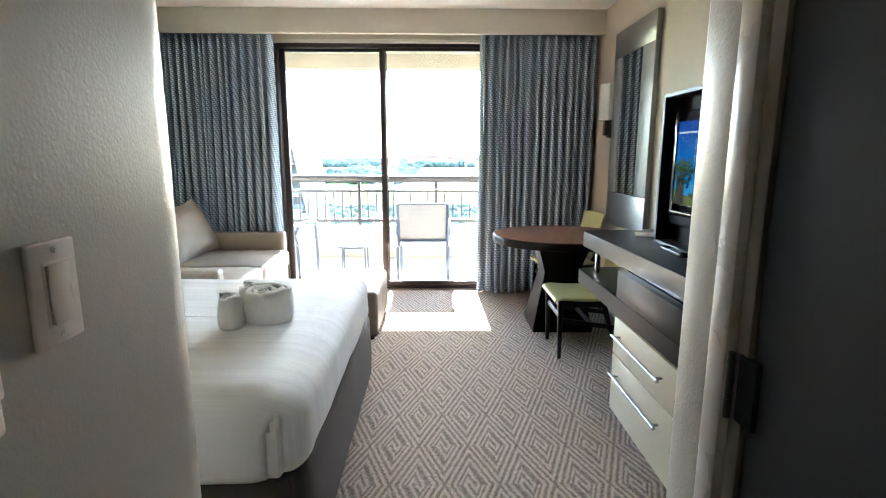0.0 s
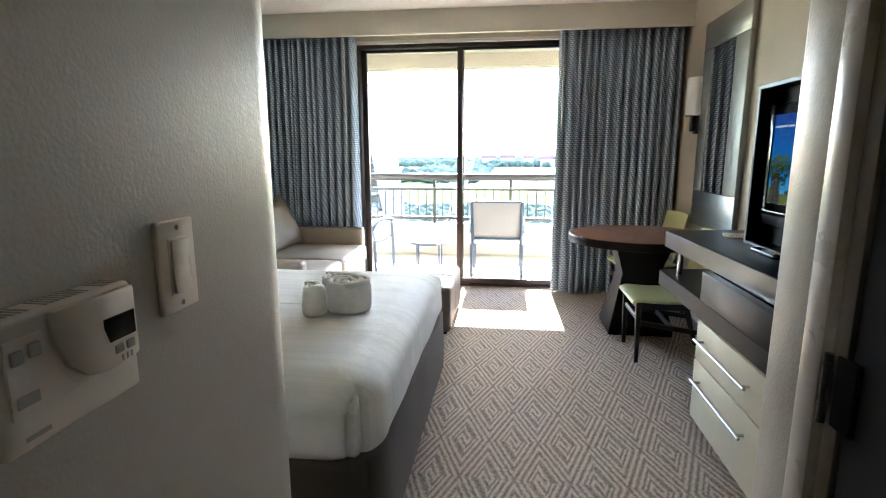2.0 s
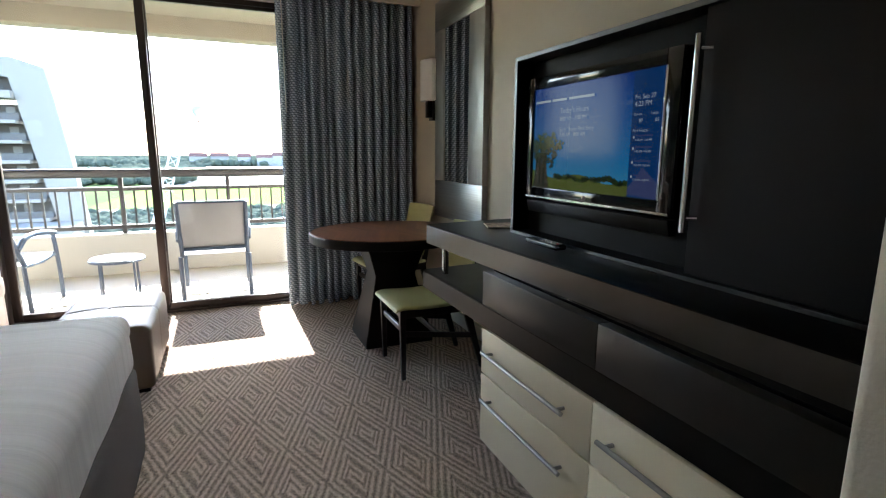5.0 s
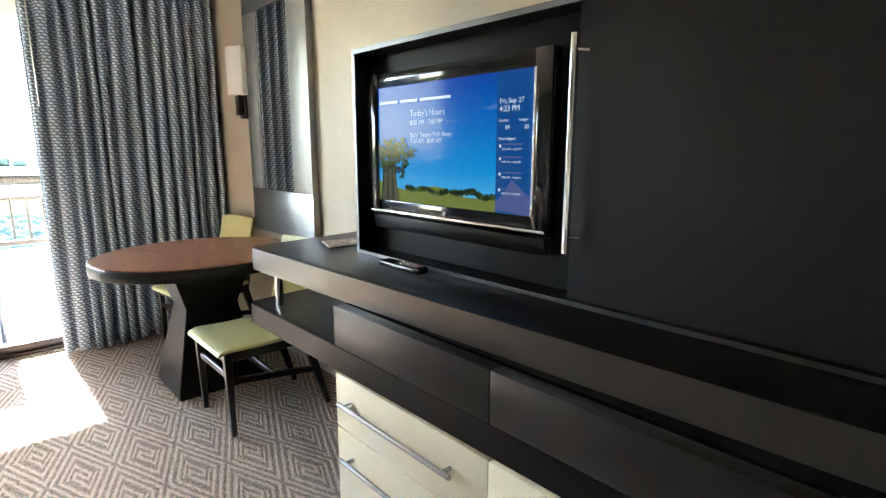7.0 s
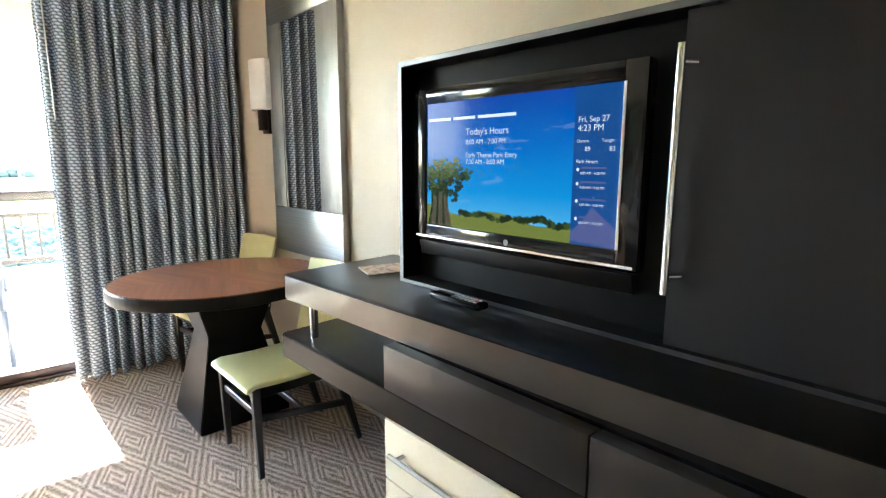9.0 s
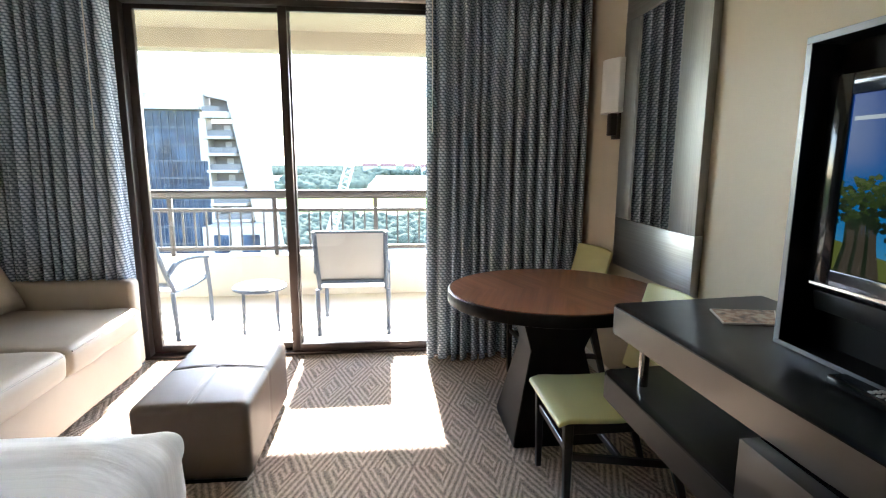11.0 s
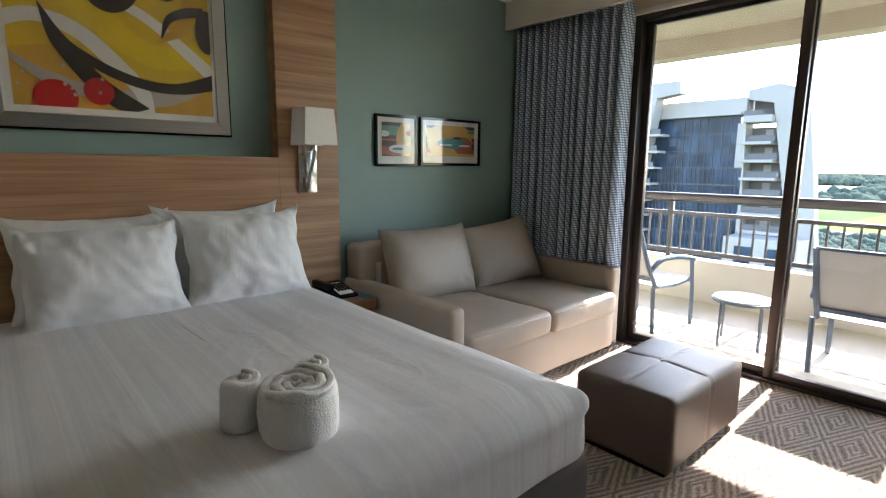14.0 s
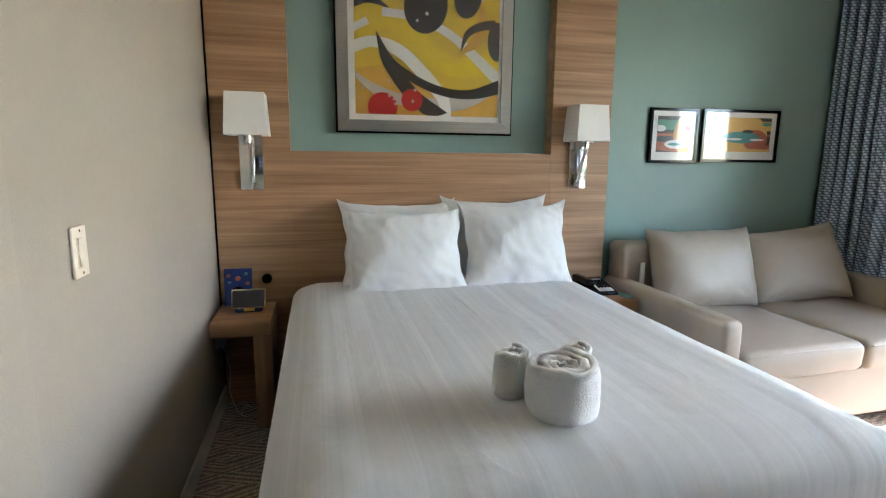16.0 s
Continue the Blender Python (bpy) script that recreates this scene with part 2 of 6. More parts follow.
CARPET_AT = (0.0515, 0.074)
CARPET = (0.232, 0.587, 8.0)
M_CARPET = carpet_material()
M_CURTAIN = curtain_material()
M_CREAM = orange_peel("cream_wall", (0.59, 0.515, 0.40), 0.45)
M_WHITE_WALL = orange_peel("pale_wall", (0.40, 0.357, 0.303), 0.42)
M_CEIL = paint("ceiling_paint", (0.78, 0.75, 0.69), 0.8, 140, 0.4)
M_GREEN = orange_peel("green_wall", (0.245, 0.36, 0.32), 0.45)
M_VAL = paint("valance_paint", (0.66, 0.61, 0.52), 0.5, 140, 0.3)
# The pale wall paint again, lightened: light on the wall end is in the colour.
M_PALE_LIT = orange_peel("pale_wall_lit", (0.62, 0.57, 0.49), 0.38)
M_TRIM = paint("trim_paint", (0.72, 0.69, 0.62), 0.3, 60, 0.1)
M_BRONZE = paint("bronze_frame", (0.055, 0.042, 0.038), 0.35, 200, 0.1, metal=0.6)
M_GLASS = glass_material("window_glass")
M_OAK = wood("oak_veneer", (0.285, 0.152, 0.077), (0.51, 0.315, 0.175), 1, 0.42)
M_OAK_UP = wood("oak_upright", (0.285, 0.152, 0.077), (0.51, 0.315, 0.175), 2, 0.42)
M_WALNUT = wood("walnut", (0.10, 0.032, 0.016), (0.28, 0.10, 0.05), 0, 0.25)
def linen(name, color, stripe=0.0, fold=0.5, scale=4.0):
    """Cotton bedding: woven stripes along x, soft folds and a fine weave."""
    n = Nodes(name)
    v = n.coord.outputs["Object"]
    f = n.add("TexNoise")
    n.put(f.inputs["Vector"], n.mapped((1, 1.6, 1)))
    n.put(f.inputs["Scale"], scale)
    n.put(f.inputs["Detail"], 4.0)
    n.put(f.inputs["Distortion"], 1.4)
    ridge = n.math("ABSOLUTE", n.math("SUBTRACT", f.outputs["Fac"], 0.5))
    patch = n.noise(n.mapped((0.8, 3.0, 1)), 2.0, 3)
    band = n.noise(n.mapped((0.35, 24.0, 0.5)), 1.0, 2)
    thread = n.noise(n.mapped((0.5, 150.0, 0.5)), 1.0, 3)
    lines = n.math("MULTIPLY", n.math("ADD", n.math("MULTIPLY", n.math("SUBTRACT", band, 0.5), 3.4), n.math("MULTIPLY", n.math("SUBTRACT", thread, 0.5), 2.6)), n.math("MULTIPLY", patch, 1.1))
    weave = n.noise(v, 700, 2)
    h = n.math("ADD", n.math("MULTIPLY", ridge, -fold * 3), n.math("MULTIPLY_ADD", lines, stripe, n.math("MULTIPLY", weave, 0.05)))
    n.bump(h, 0.8, 0.012)
    dim = n.math("MULTIPLY_ADD", lines, 0.32 if stripe else 0.0, 0.5)
    col = n.ramp(dim, [(0.35, [c * 0.88 for c in color]), (0.65, [min(0.85, c * 1.04) for c in color])])
    return n.set(col, n.math("MULTIPLY_ADD", lines, -0.06 if stripe else 0.0, 0.72), 0.0, Sheen_Weight=0.1)


M_SHEET = linen("white_sheet", (0.76, 0.765, 0.77), 0.011, 0.3, 2.2)
M_PILLOW = linen("white_pillowcase", (0.85, 0.85, 0.85), 0.0, 0.28, 2.4)
def terry_material():
    """White looped towelling: small uneven tufts and pressed patches."""
    n = Nodes("terry")
    v = n.coord.outputs["Object"]
    loop = n.add("TexVoronoi")
    n.put(loop.inputs["Vector"], v)
    loop.inputs["Scale"].default_value = 210.0
    patch = n.noise(v, 14, 3)
    h = n.math("MULTIPLY", n.math("ADD", n.math("MULTIPLY", loop.outputs["Distance"], -0.8), n.noise(v, 120, 4, 0.7)), n.math("ADD", patch, 0.25))
    n.bump(h, 0.55, 0.003)
    col = n.ramp(patch, [(0.3, (0.80, 0.795, 0.79)), (0.7, (0.88, 0.875, 0.87))])
    return n.set(col, 0.95, 0.0, Sheen_Weight=0.3)


M_TOWEL = terry_material()
M_SKIRT = cloth("bed_base_cloth", (0.080, 0.066, 0.059), 0.9, 500, 0.5, 0.08, 0.0, 0.0)
M_SOFA = cloth("taupe_leather", (0.425, 0.36, 0.285), 0.5, 380, 0.3, 0.05, 0.9, 0.05)
M_OTTO = cloth("brown_leather", (0.112, 0.078, 0.056), 0.46, 320, 0.3, 0.06, 0.6, 0.0)
M_DARK = wood("espresso_veneer", (0.010, 0.008, 0.008), (0.022, 0.018, 0.016), 1, 0.3)
M_DOOR = paint("dark_door", (0.020, 0.019, 0.019), 0.65, 260, 0.15, Specular_IOR_Level=0.06)
M_CREAM_LACQ = paint("cream_lacquer", (0.74, 0.675, 0.50), 0.35, 200, 0.08, 0.03)
M_STEEL = paint("champagne_laminate", (0.17, 0.147, 0.12), 0.32, 300, 0.02, mottle=0.03, Specular_IOR_Level=1.0, Specular_Tint=(1.0, 0.93, 0.84, 1), metal=0.6, Coat_Weight=0.5, Coat_Roughness=0.14)
M_PANEL = brushed("satin_steel_panel", (0.36, 0.35, 0.335), 0.36, 1)
M_STEEL_UP = brushed("brushed_steel_upright", (0.38, 0.375, 0.365), 0.48, 2)
M_SILVER = brushed("silver_moulding", (0.50, 0.485, 0.46), 0.32, 1)
M_CHROME = paint("chrome", (0.8, 0.8, 0.8), 0.12, 50, 0.02, 0.02, metal=1.0)
M_MIRROR = paint("mirror_glass", (0.86, 0.88, 0.88), 0.025, 30, 0.0, 0.01, metal=1.0, mottle=0.01)
M_BLACK = paint("black_gloss", (0.005, 0.005, 0.006), 0.1, 100, 0.01, mottle=0.03, Specular_IOR_Level=0.35)
M_SHADE = paint("lamp_shade", (0.82, 0.80, 0.76), 0.8, 400, 0.3, 0.02)
M_LIME = paint("lime_vinyl", (0.60, 0.585, 0.29), 0.4, 300, 0.15, 0.04)
M_CONCRETE = paint("balcony_render", (0.50, 0.475, 0.43), 0.8, 70, 0.4)
M_BLUEGREY = paint("blue_grey_metal", (0.06, 0.085, 0.13), 0.4, 200, 0.1)
M_PLASTIC = paint("ivory_plastic", (0.80, 0.715, 0.635), 0.35, 200, 0.05, 0.02)


# ---- more shapes ----
def spread(lo, hi, r, n, k=4):
    """Coordinates from lo to hi, close together within r of the ends."""
    a = [lo + r * (1 - math.cos(i / k * math.pi / 2)) for i in range(k + 1)]
    b = [hi - r * (1 - math.cos(i / k * math.pi / 2)) for i in range(k + 1)][::-1]
    mid = [lo + r + (hi - lo - 2 * r) * i / n for i in range(1, n)]
    return a + mid + b


def rbox(lo, hi, r, n=(8, 8, 8), push=None, k=4):
    """A box with round edges of radius r and a fine net of faces; push(p, normal) may move each point."""
    lo, hi = Vector(lo), Vector(hi)
    c = [spread(lo[i], hi[i], r, n[i], k) for i in range(3)]
    b = bmesh.new()
    seen = {}

    def vert(i, j, l):
        key = (i, j, l)
        if key not in seen:
            p = Vector((c[0][i], c[1][j], c[2][l]))
            inner = Vector([min(max(p[a], lo[a] + r), hi[a] - r) for a in range(3)])
            d = p - inner
            nrm = d.normalized() if d.length > 1e-9 else Vector((0, 0, 1))
            if d.length > 1e-9:
                p = inner + nrm * r
            if push:
                p = p + push(p, nrm)
            seen[key] = b.verts.new(p)
        return seen[key]

    m = [len(x) - 1 for x in c]
    for a in range(3):
        o, q = [x for x in range(3) if x != a]
        for side in (0, m[a]):
            for i in range(m[o]):
                for j in range(m[q]):
                    ids = []
                    for di, dj in ((0, 0), (1, 0), (1, 1), (0, 1)):
                        key = [0, 0, 0]
                        key[a], key[o], key[q] = side, i + di, j + dj
                        ids.append(vert(*key))
                    b.faces.new(ids)
    bmesh.ops.recalc_face_normals(b, faces=b.faces[:])
    return b


def wrinkle(scale, size, seed=0.0, stretch=(1, 1, 1)):
    """A push for rbox: soft lumps of a size in metres."""
    def push(p, nrm):
        q = Vector((p.x * stretch[0], p.y * stretch[1], p.z * stretch[2])) * scale + Vector((seed, seed * 1.7, seed * 0.6))
        return nrm * size * (noise.noise(q) + 0.5 * noise.noise(q * 2.3))
    return push


def ring(center, rx, ry, z0, z1, seg=64, bevel=0.0, bm=None):
    pts = [(center[0] + rx * math.cos(2 * math.pi * i / seg), center[1] + ry * math.sin(2 * math.pi * i / seg)) for i in range(seg)]
    return prism(pts, "z", z0, z1, bevel, 2, bm)


def smooth_line(points, n=10):
    """A Catmull-Rom curve through points of any dimension."""
    pts = [Vector(p) for p in points]
    pts = [2 * pts[0] - pts[1]] + pts + [2 * pts[-1] - pts[-2]]
    out = []
    for i in range(1, len(pts) - 2):
        a, b, c, d = pts[i - 1 : i + 3]
        for k in range(n):
            t = k / n
            out.append(0.5 * (2 * b + (c - a) * t + (2 * a - 5 * b + 4 * c - d) * t * t + (3 * b - a - 3 * c + d) * t ** 3))
    return out + [pts[-2]]


def wire(points, r, n=8, seg=8, bm=None):
    """A round wire along a smooth curve."""
    line = smooth_line(points, n)
    b = bmesh.new()
    rows = []
    up = Vector((0, 0, 1))
    for i, p in enumerate(line):
        d = (line[min(i + 1, len(line) - 1)] - line[max(i - 1, 0)]).normalized()
        x = d.cross(up)
        x = x.normalized() if x.length > 1e-3 else Vector((1, 0, 0))
        y = d.cross(x)
        rows.append([b.verts.new(p + r * (x * math.cos(2 * math.pi * k / seg) + y * math.sin(2 * math.pi * k / seg))) for k in range(seg)])
    for a, c in zip(rows, rows[1:]):
        for k in range(seg):
            b.faces.new((a[k], a[(k + 1) % seg], c[(k + 1) % seg], c[k]))
    b.faces.new(rows[0])
    b.faces.new(rows[-1][::-1])
    bmesh.ops.recalc_face_normals(b, faces=b.faces[:])
    return join(bm, b)


def lettering(body, size, matrix, material, name, parent):
    """Words as a flat mesh, set by a matrix in world places."""
    cu = bpy.data.curves.new("t", "FONT")
    cu.body, cu.size = body, size
    tmp = new("t", cu)
    bpy.context.view_layer.update()
    me = bpy.data.meshes.new_from_object(tmp.evaluated_get(bpy.context.evaluated_depsgraph_get()))
    bpy.data.objects.remove(tmp)
    me.materials.clear()
    me.transform(matrix)
    me.transform(Matrix.Translation(-ORIGIN[parent.name]))
    me.materials.append(material)
    ob = new(name, me)
    ob.parent = parent
    ORIGIN[ob.name] = ORIGIN[parent.name]
    return ob


# ---- structure ----
XL, XR, YN, YW, ZC = -2.30, 1.735, 1.06, 5.22, 2.62
EXL, EXR, YE = -0.22, 0.682, 1.045
YO = 5.42
DL, DR, DT = -1.335, 0.80, 2.385


def wall(name, bm, material, label):
    return solid(name, bm, material, label, "wall", kind="structure")


solid("floor", box(XL - 0.2, XR + 0.2, -2.2, 5.25, -0.15, 0.0), M_CARPET, "brown and tan carpet woven in concentric diamonds", "floor", kind="structure")
solid("ceiling", box(XL - 0.2, XR + 0.2, -2.35, YO, ZC, ZC + 0.15), M_CEIL, "smooth off-white painted ceiling", "ceiling", kind="structure")
wall("wall_west", box(XL - 0.2, XL, YN - 0.15, YO, 0.0, ZC), M_GREEN, "sage green painted wall behind bed and sofa")
wall("wall_east", box(XR, XR + 0.2, YN - 0.15, YO, 0.0, ZC), M_CREAM, "cream painted wall behind dresser and mirror")
b = box(XL, DL, YW, YO, 0.0, ZC)
box(DR, XR, YW, YO, 0.0, ZC, bm=b)
box(DL, DR, YW, YO, DT, ZC, bm=b)
wall("wall_north", b, M_CREAM, "cream painted window wall round the balcony door")
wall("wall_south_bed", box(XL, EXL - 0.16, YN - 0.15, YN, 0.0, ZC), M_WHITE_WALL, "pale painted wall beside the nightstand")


def entry_wall():
    """The entry wall, whose end turns into the room with a round corner."""
    r, pts = 0.15, []
    for i in range(9):
        a = i / 8 * math.pi / 2
        pts.append((EXL - r + r * math.cos(a), YN - r + r * math.sin(a)))
    pts += [(EXL - 0.16, YN), (EXL - 0.16, -2.2), (EXL, -2.2)]
    return prism(pts, "z", 0.0, ZC)


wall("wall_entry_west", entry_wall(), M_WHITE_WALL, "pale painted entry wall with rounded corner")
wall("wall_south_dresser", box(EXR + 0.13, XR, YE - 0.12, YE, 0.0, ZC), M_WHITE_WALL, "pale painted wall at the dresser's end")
wall("wall_entry_east", box(EXR, EXR + 0.13, 0.925, YE + 0.003, 0.0, ZC, 0.012, 3), M_PALE_LIT, "pale painted wall end beside the dark door, lightened as if lit")
b = box(EXR, EXR + 0.13, -2.2, -0.12, 0.0, ZC)
box(EXR, EXR + 0.13, -0.12, 0.925, 2.13, ZC, bm=b)
box(EXR + 0.075, EXR + 0.13, -0.12, 0.925, 0.0, 2.13, bm=b)
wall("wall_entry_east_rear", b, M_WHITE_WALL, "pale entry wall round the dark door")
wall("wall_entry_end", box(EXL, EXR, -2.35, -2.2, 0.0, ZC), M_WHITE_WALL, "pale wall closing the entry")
# Added out of view: a low ceiling that keeps bounced light off the upper entry walls.
solid("entry_shade_ceiling", box(EXL - 0.005, EXR + 0.005, -2.2, YE - 0.05, 2.26, ZC - 0.002), M_CEIL, "unseen lowered off-white ceiling added to shade the entry", "ceiling", kind="structure")
solid("valance", box(XL, XR, 4.94, 4.98, 2.41, ZC, 0.004), M_VAL, "off-white painted curtain valance below the ceiling", "valance", kind="structure")
solid("valance_edge", box(XL, XR, 4.98, 5.0, 2.425, 2.445), M_TRIM, "white metal edge inside the curtain valance", "trim", kind="structure")
b = box(XL + 0.01, EXL - 0.14, YN, YN + 0.012, 0.0, 0.095, 0.004)
solid("baseboard", b, M_TRIM, "cream painted baseboard along the pale wall", "baseboard", kind="structure")
solid("baseboard", box(XL, DL - 0.03, YW - 0.012, YW, 0.0, 0.095, 0.004), M_TRIM, "cream painted baseboard below the window wall", "baseboard", kind="structure")
solid("baseboard", box(XR - 0.012, XR, 2.62, YW - 0.012, 0.0, 0.095, 0.004), M_TRIM, "cream painted baseboard along the cream wall", "baseboard", kind="structure")

# ---- the dark door by the entry ----
d1 = thing("door_1", (EXR + 0.05, 0.4, 0.0), "dark-stained flush door in a pale painted frame", "door", kind="structure")
b = box(EXR - 0.012, EXR + 0.06, 0.868, 0.924, 0.0, 2.19, 0.008)
box(EXR - 0.012, EXR + 0.06, -0.14, -0.09, 0.0, 2.19, 0.006, bm=b)
box(EXR - 0.012, EXR + 0.06, -0.09, 0.868, 2.13, 2.19, 0.006, bm=b)
part("door_frame", b, paint("frame_paint", (0.52, 0.47, 0.42), 0.28, 80, 0.1), d1, "glossy pale painted door frame")
# Jamb side in shadow: its shade is painted in as a dark brown-grey.
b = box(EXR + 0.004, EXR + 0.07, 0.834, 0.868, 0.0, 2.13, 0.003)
part("door_stop", b, paint("frame_side", (0.16, 0.125, 0.10), 0.5, 80, 0.1), d1, "inner side of the frame, brown-grey for its shade")
part("door_leaf", box(EXR + 0.010, EXR + 0.05, -0.085, 0.831, 0.008, 2.125, 0.003), M_DOOR, d1, "dark-stained smooth door leaf")
M_FRAMEKNOB = paint("dark_hinge", (0.05, 0.045, 0.04), 0.45, 90, 0.2, metal=0.6)
for z in (0.2, 0.945, 1.8):
    h = part("hinge", box(EXR + 0.001, EXR + 0.012, 0.806, 0.850, z, z + 0.11, 0.0015), M_DOOR, d1, "dark metal door hinge")
    b = tube((EXR - 0.006, 0.858, z), (EXR - 0.006, 0.858, z + 0.11), 0.006)
    for k in (0.03, 0.062, 0.094):
        tube((EXR - 0.006, 0.858, z + k - 0.002), (EXR - 0.006, 0.858, z + k + 0.002), 0.0068, bm=b)
    part("knuckle", b, M_FRAMEKNOB, h, "worn steel hinge knuckle")

# ---- balcony door ----
w1 = thing("window_1", (-0.3, 5.3, 0.0), "bronze aluminium sliding balcony door with two panes", "sliding door", kind="structure")
b = box(DL, DL + 0.05, YW + 0.02, YW + 0.15, 0.0, DT, 0.003)
box(DR - 0.05, DR, YW + 0.02, YW + 0.15, 0.0, DT, 0.003, bm=b)
box(DL + 0.05, DR - 0.05, YW + 0.02, YW + 0.15, DT - 0.035, DT, 0.003, bm=b)
part("window_frame", b, M_BRONZE, w1)
part("threshold", box(DL + 0.05, DR - 0.05, YW + 0.02, YW + 0.15, 0.0, 0.022, 0.004), M_BRONZE, w1, "bronze sill track")


def sash(x0, x1, y):
    f = part("sash", box(x0, x0 + 0.055, y, y + 0.04, 0.024, DT - 0.037, 0.003), M_BRONZE, w1)
    b = box(x1 - 0.055, x1, y, y + 0.04, 0.024, DT - 0.037, 0.003)
    box(x0 + 0.055, x1 - 0.055, y, y + 0.04, 0.024, 0.075, 0.003, bm=b)
    box(x0 + 0.055, x1 - 0.055, y, y + 0.04, 2.32, DT - 0.037, 0.003, bm=b)
    part("sash_rail", b, M_BRONZE, w1)
    p = part("pane", box(x0 + 0.05, x1 - 0.05, y + 0.017, y + 0.023, 0.07, 2.325), M_GLASS, w1, "clear slightly dusty glass pane")
    p.visible_shadow = False
    return f


sash(DL + 0.052, -0.255, YW + 0.085)
sash(-0.32, DR - 0.052, YW + 0.035)
solid("door_trim", box(DL - 0.035, DL - 0.003, YW - 0.014, YW + 0.0, 0.0, DT + 0.03, 0.003), M_TRIM, "cream painted trim beside the balcony door", "trim", kind="structure")
solid("door_trim", box(DL - 0.003, DR, YW - 0.014, YW, DT + 0.0, DT + 0.03, 0.003), M_TRIM, "cream painted trim above the balcony door", "trim", kind="structure")


# ---- curtains ----
def curtain(x0, x1, y, folds, seed, label):
    rnd = random.Random(seed)
    per, nz, h = 16, 28, 2.44
    nu = folds * per
    width = [rnd.uniform(0.55, 1.5) for _ in range(folds)]
    starts = [sum(width[:k]) / sum(width) for k in range(folds + 1)]
    deep = [rnd.uniform(0.55, 1.25) for _ in range(folds + 1)]
    lean = [rnd.uniform(-1, 1) for _ in range(folds + 1)]
    me = bpy.data.meshes.new("cloth")
    vs, fs, uv = [], [], []
    for j in range(nz + 1):
        t = j / nz
        z = 0.012 + (h - 0.012) * t
        fall = 1 - t
        u = 0.0
        last = None
        for i in range(nu + 1):
            k, f = min(i // per, folds - 1), (i - min(i // per, folds - 1) * per) / per
            a = deep[k] * (1 - f) + deep[k + 1] * f
            l = lean[k] * (1 - f) + lean[k + 1] * f
            ang = 2 * math.pi * f
            fold = 2 * abs(math.cos(ang / 2)) ** 2.2 - 1 + 0.22 * math.sin(2 * ang + l) * (0.4 + fall)
            amp = (0.046 + 0.018 * fall) * (a + (1 - a) * 0.5 * t)
            yy = y + amp * fold + 0.012 * fall * math.sin(i * 0.05 + seed)
            along = starts[k] + (starts[k + 1] - starts[k]) * f
            xx = x0 + (x1 - x0) * along + 0.010 * math.sin(2 * ang + l) * (0.6 + fall) + 0.022 * l * fall * math.sin(math.pi * along)
            s = k + f
            co = Vector((xx, yy, z + (0.006 * math.sin(s * 2.1) if j == 0 else 0)))
            if last is not None:
                u += (Vector((co.x, co.y, 0)) - Vector((last.x, last.y, 0))).length
            last = co
            vs.append(co)
            uv.append((u, z))
    for j in range(nz):
        for i in range(nu):
            a = j * (nu + 1) + i
            fs.append((a, a + 1, a + nu + 2, a + nu + 1))
    o = Vector(((x0 + x1) / 2, y, 0))
    me.from_pydata([v - o for v in vs], [], fs)
    layer = me.uv_layers.new(name="UVMap")
    for lp in me.loops:
        layer.data[lp.index].uv = uv[lp.vertex_index]
    me.materials.append(M_CURTAIN)
    smooth(me, 80)
    root = thing("curtain", o, label, "curtain", "curtains at the balcony door")
    ob = new("cloth", me)
    ob.parent = root
    ORIGIN[ob.name] = o
    md = ob.modifiers.new("thick", "SOLIDIFY")
    md.thickness = 0.003
    return root


M_WAND = paint("clear_wand", (0.7, 0.7, 0.68), 0.2, 60, 0.0)
c1 = curtain(XL + 0.03, -1.275, 5.08, 15, 3, "blue-grey woven pleated curtain drawn aside, behind the sofa")
part("wand", tube((-1.36, 4.99, 1.55), (-1.36, 5.0, 2.40), 0.004, 8), M_WAND, c1, "thin clear curtain wand")
c2 = curtain(0.625, XR - 0.03, 5.08, 15, 8, "blue-grey woven pleated curtain drawn aside, behind the table")
part("wand", tube((0.66, 4.99, 1.55), (0.66, 5.0, 2.40), 0.004, 8), M_WAND, c2, "thin clear curtain wand")
part("hem", wire([(0.632, 5.03, 0.012), (0.655, 5.10, 0.010), (0.70, 5.12, 0.010), (0.73, 5.06, 0.012)], 0.006), M_PILLOW, c2, "white lining showing at the hem")

# ---- headboard wall ----
hb = thing("headboard", (-2.25, 2.2, 0.0), "tall oak-veneer headboard panel with a recessed niche", "headboard")
NB0, NB1, NBZ = 1.458, 2.947, 1.372
b = box(XL + 0.001, -2.2, 1.072, NB0, 0.0, ZC - 0.002, 0.002, 1)
part("side_panel", b, M_OAK, hb)
part("side_panel", box(XL + 0.001, -2.2, NB1, 3.333, 0.0, ZC - 0.002, 0.002, 1), M_OAK, hb)
part("lower_panel", box(XL + 0.001, -2.2, NB0, NB1, 0.0, NBZ, 0.002, 1), M_OAK, hb)
part("top_panel", box(XL + 0.001, -2.2, NB0, NB1, 2.56, ZC - 0.002, 0.002, 1), M_OAK, hb)
# Black strip fills the gap beside the wall in place of its shadow.
part("gap_shadow", box(XL + 0.001, -2.21, 1.0605, 1.0715, 0.0, ZC - 0.003), M_BLACK, hb, "thin black strip standing in for the gap's shadow")

# ---- the large picture ----
AX = -2.262


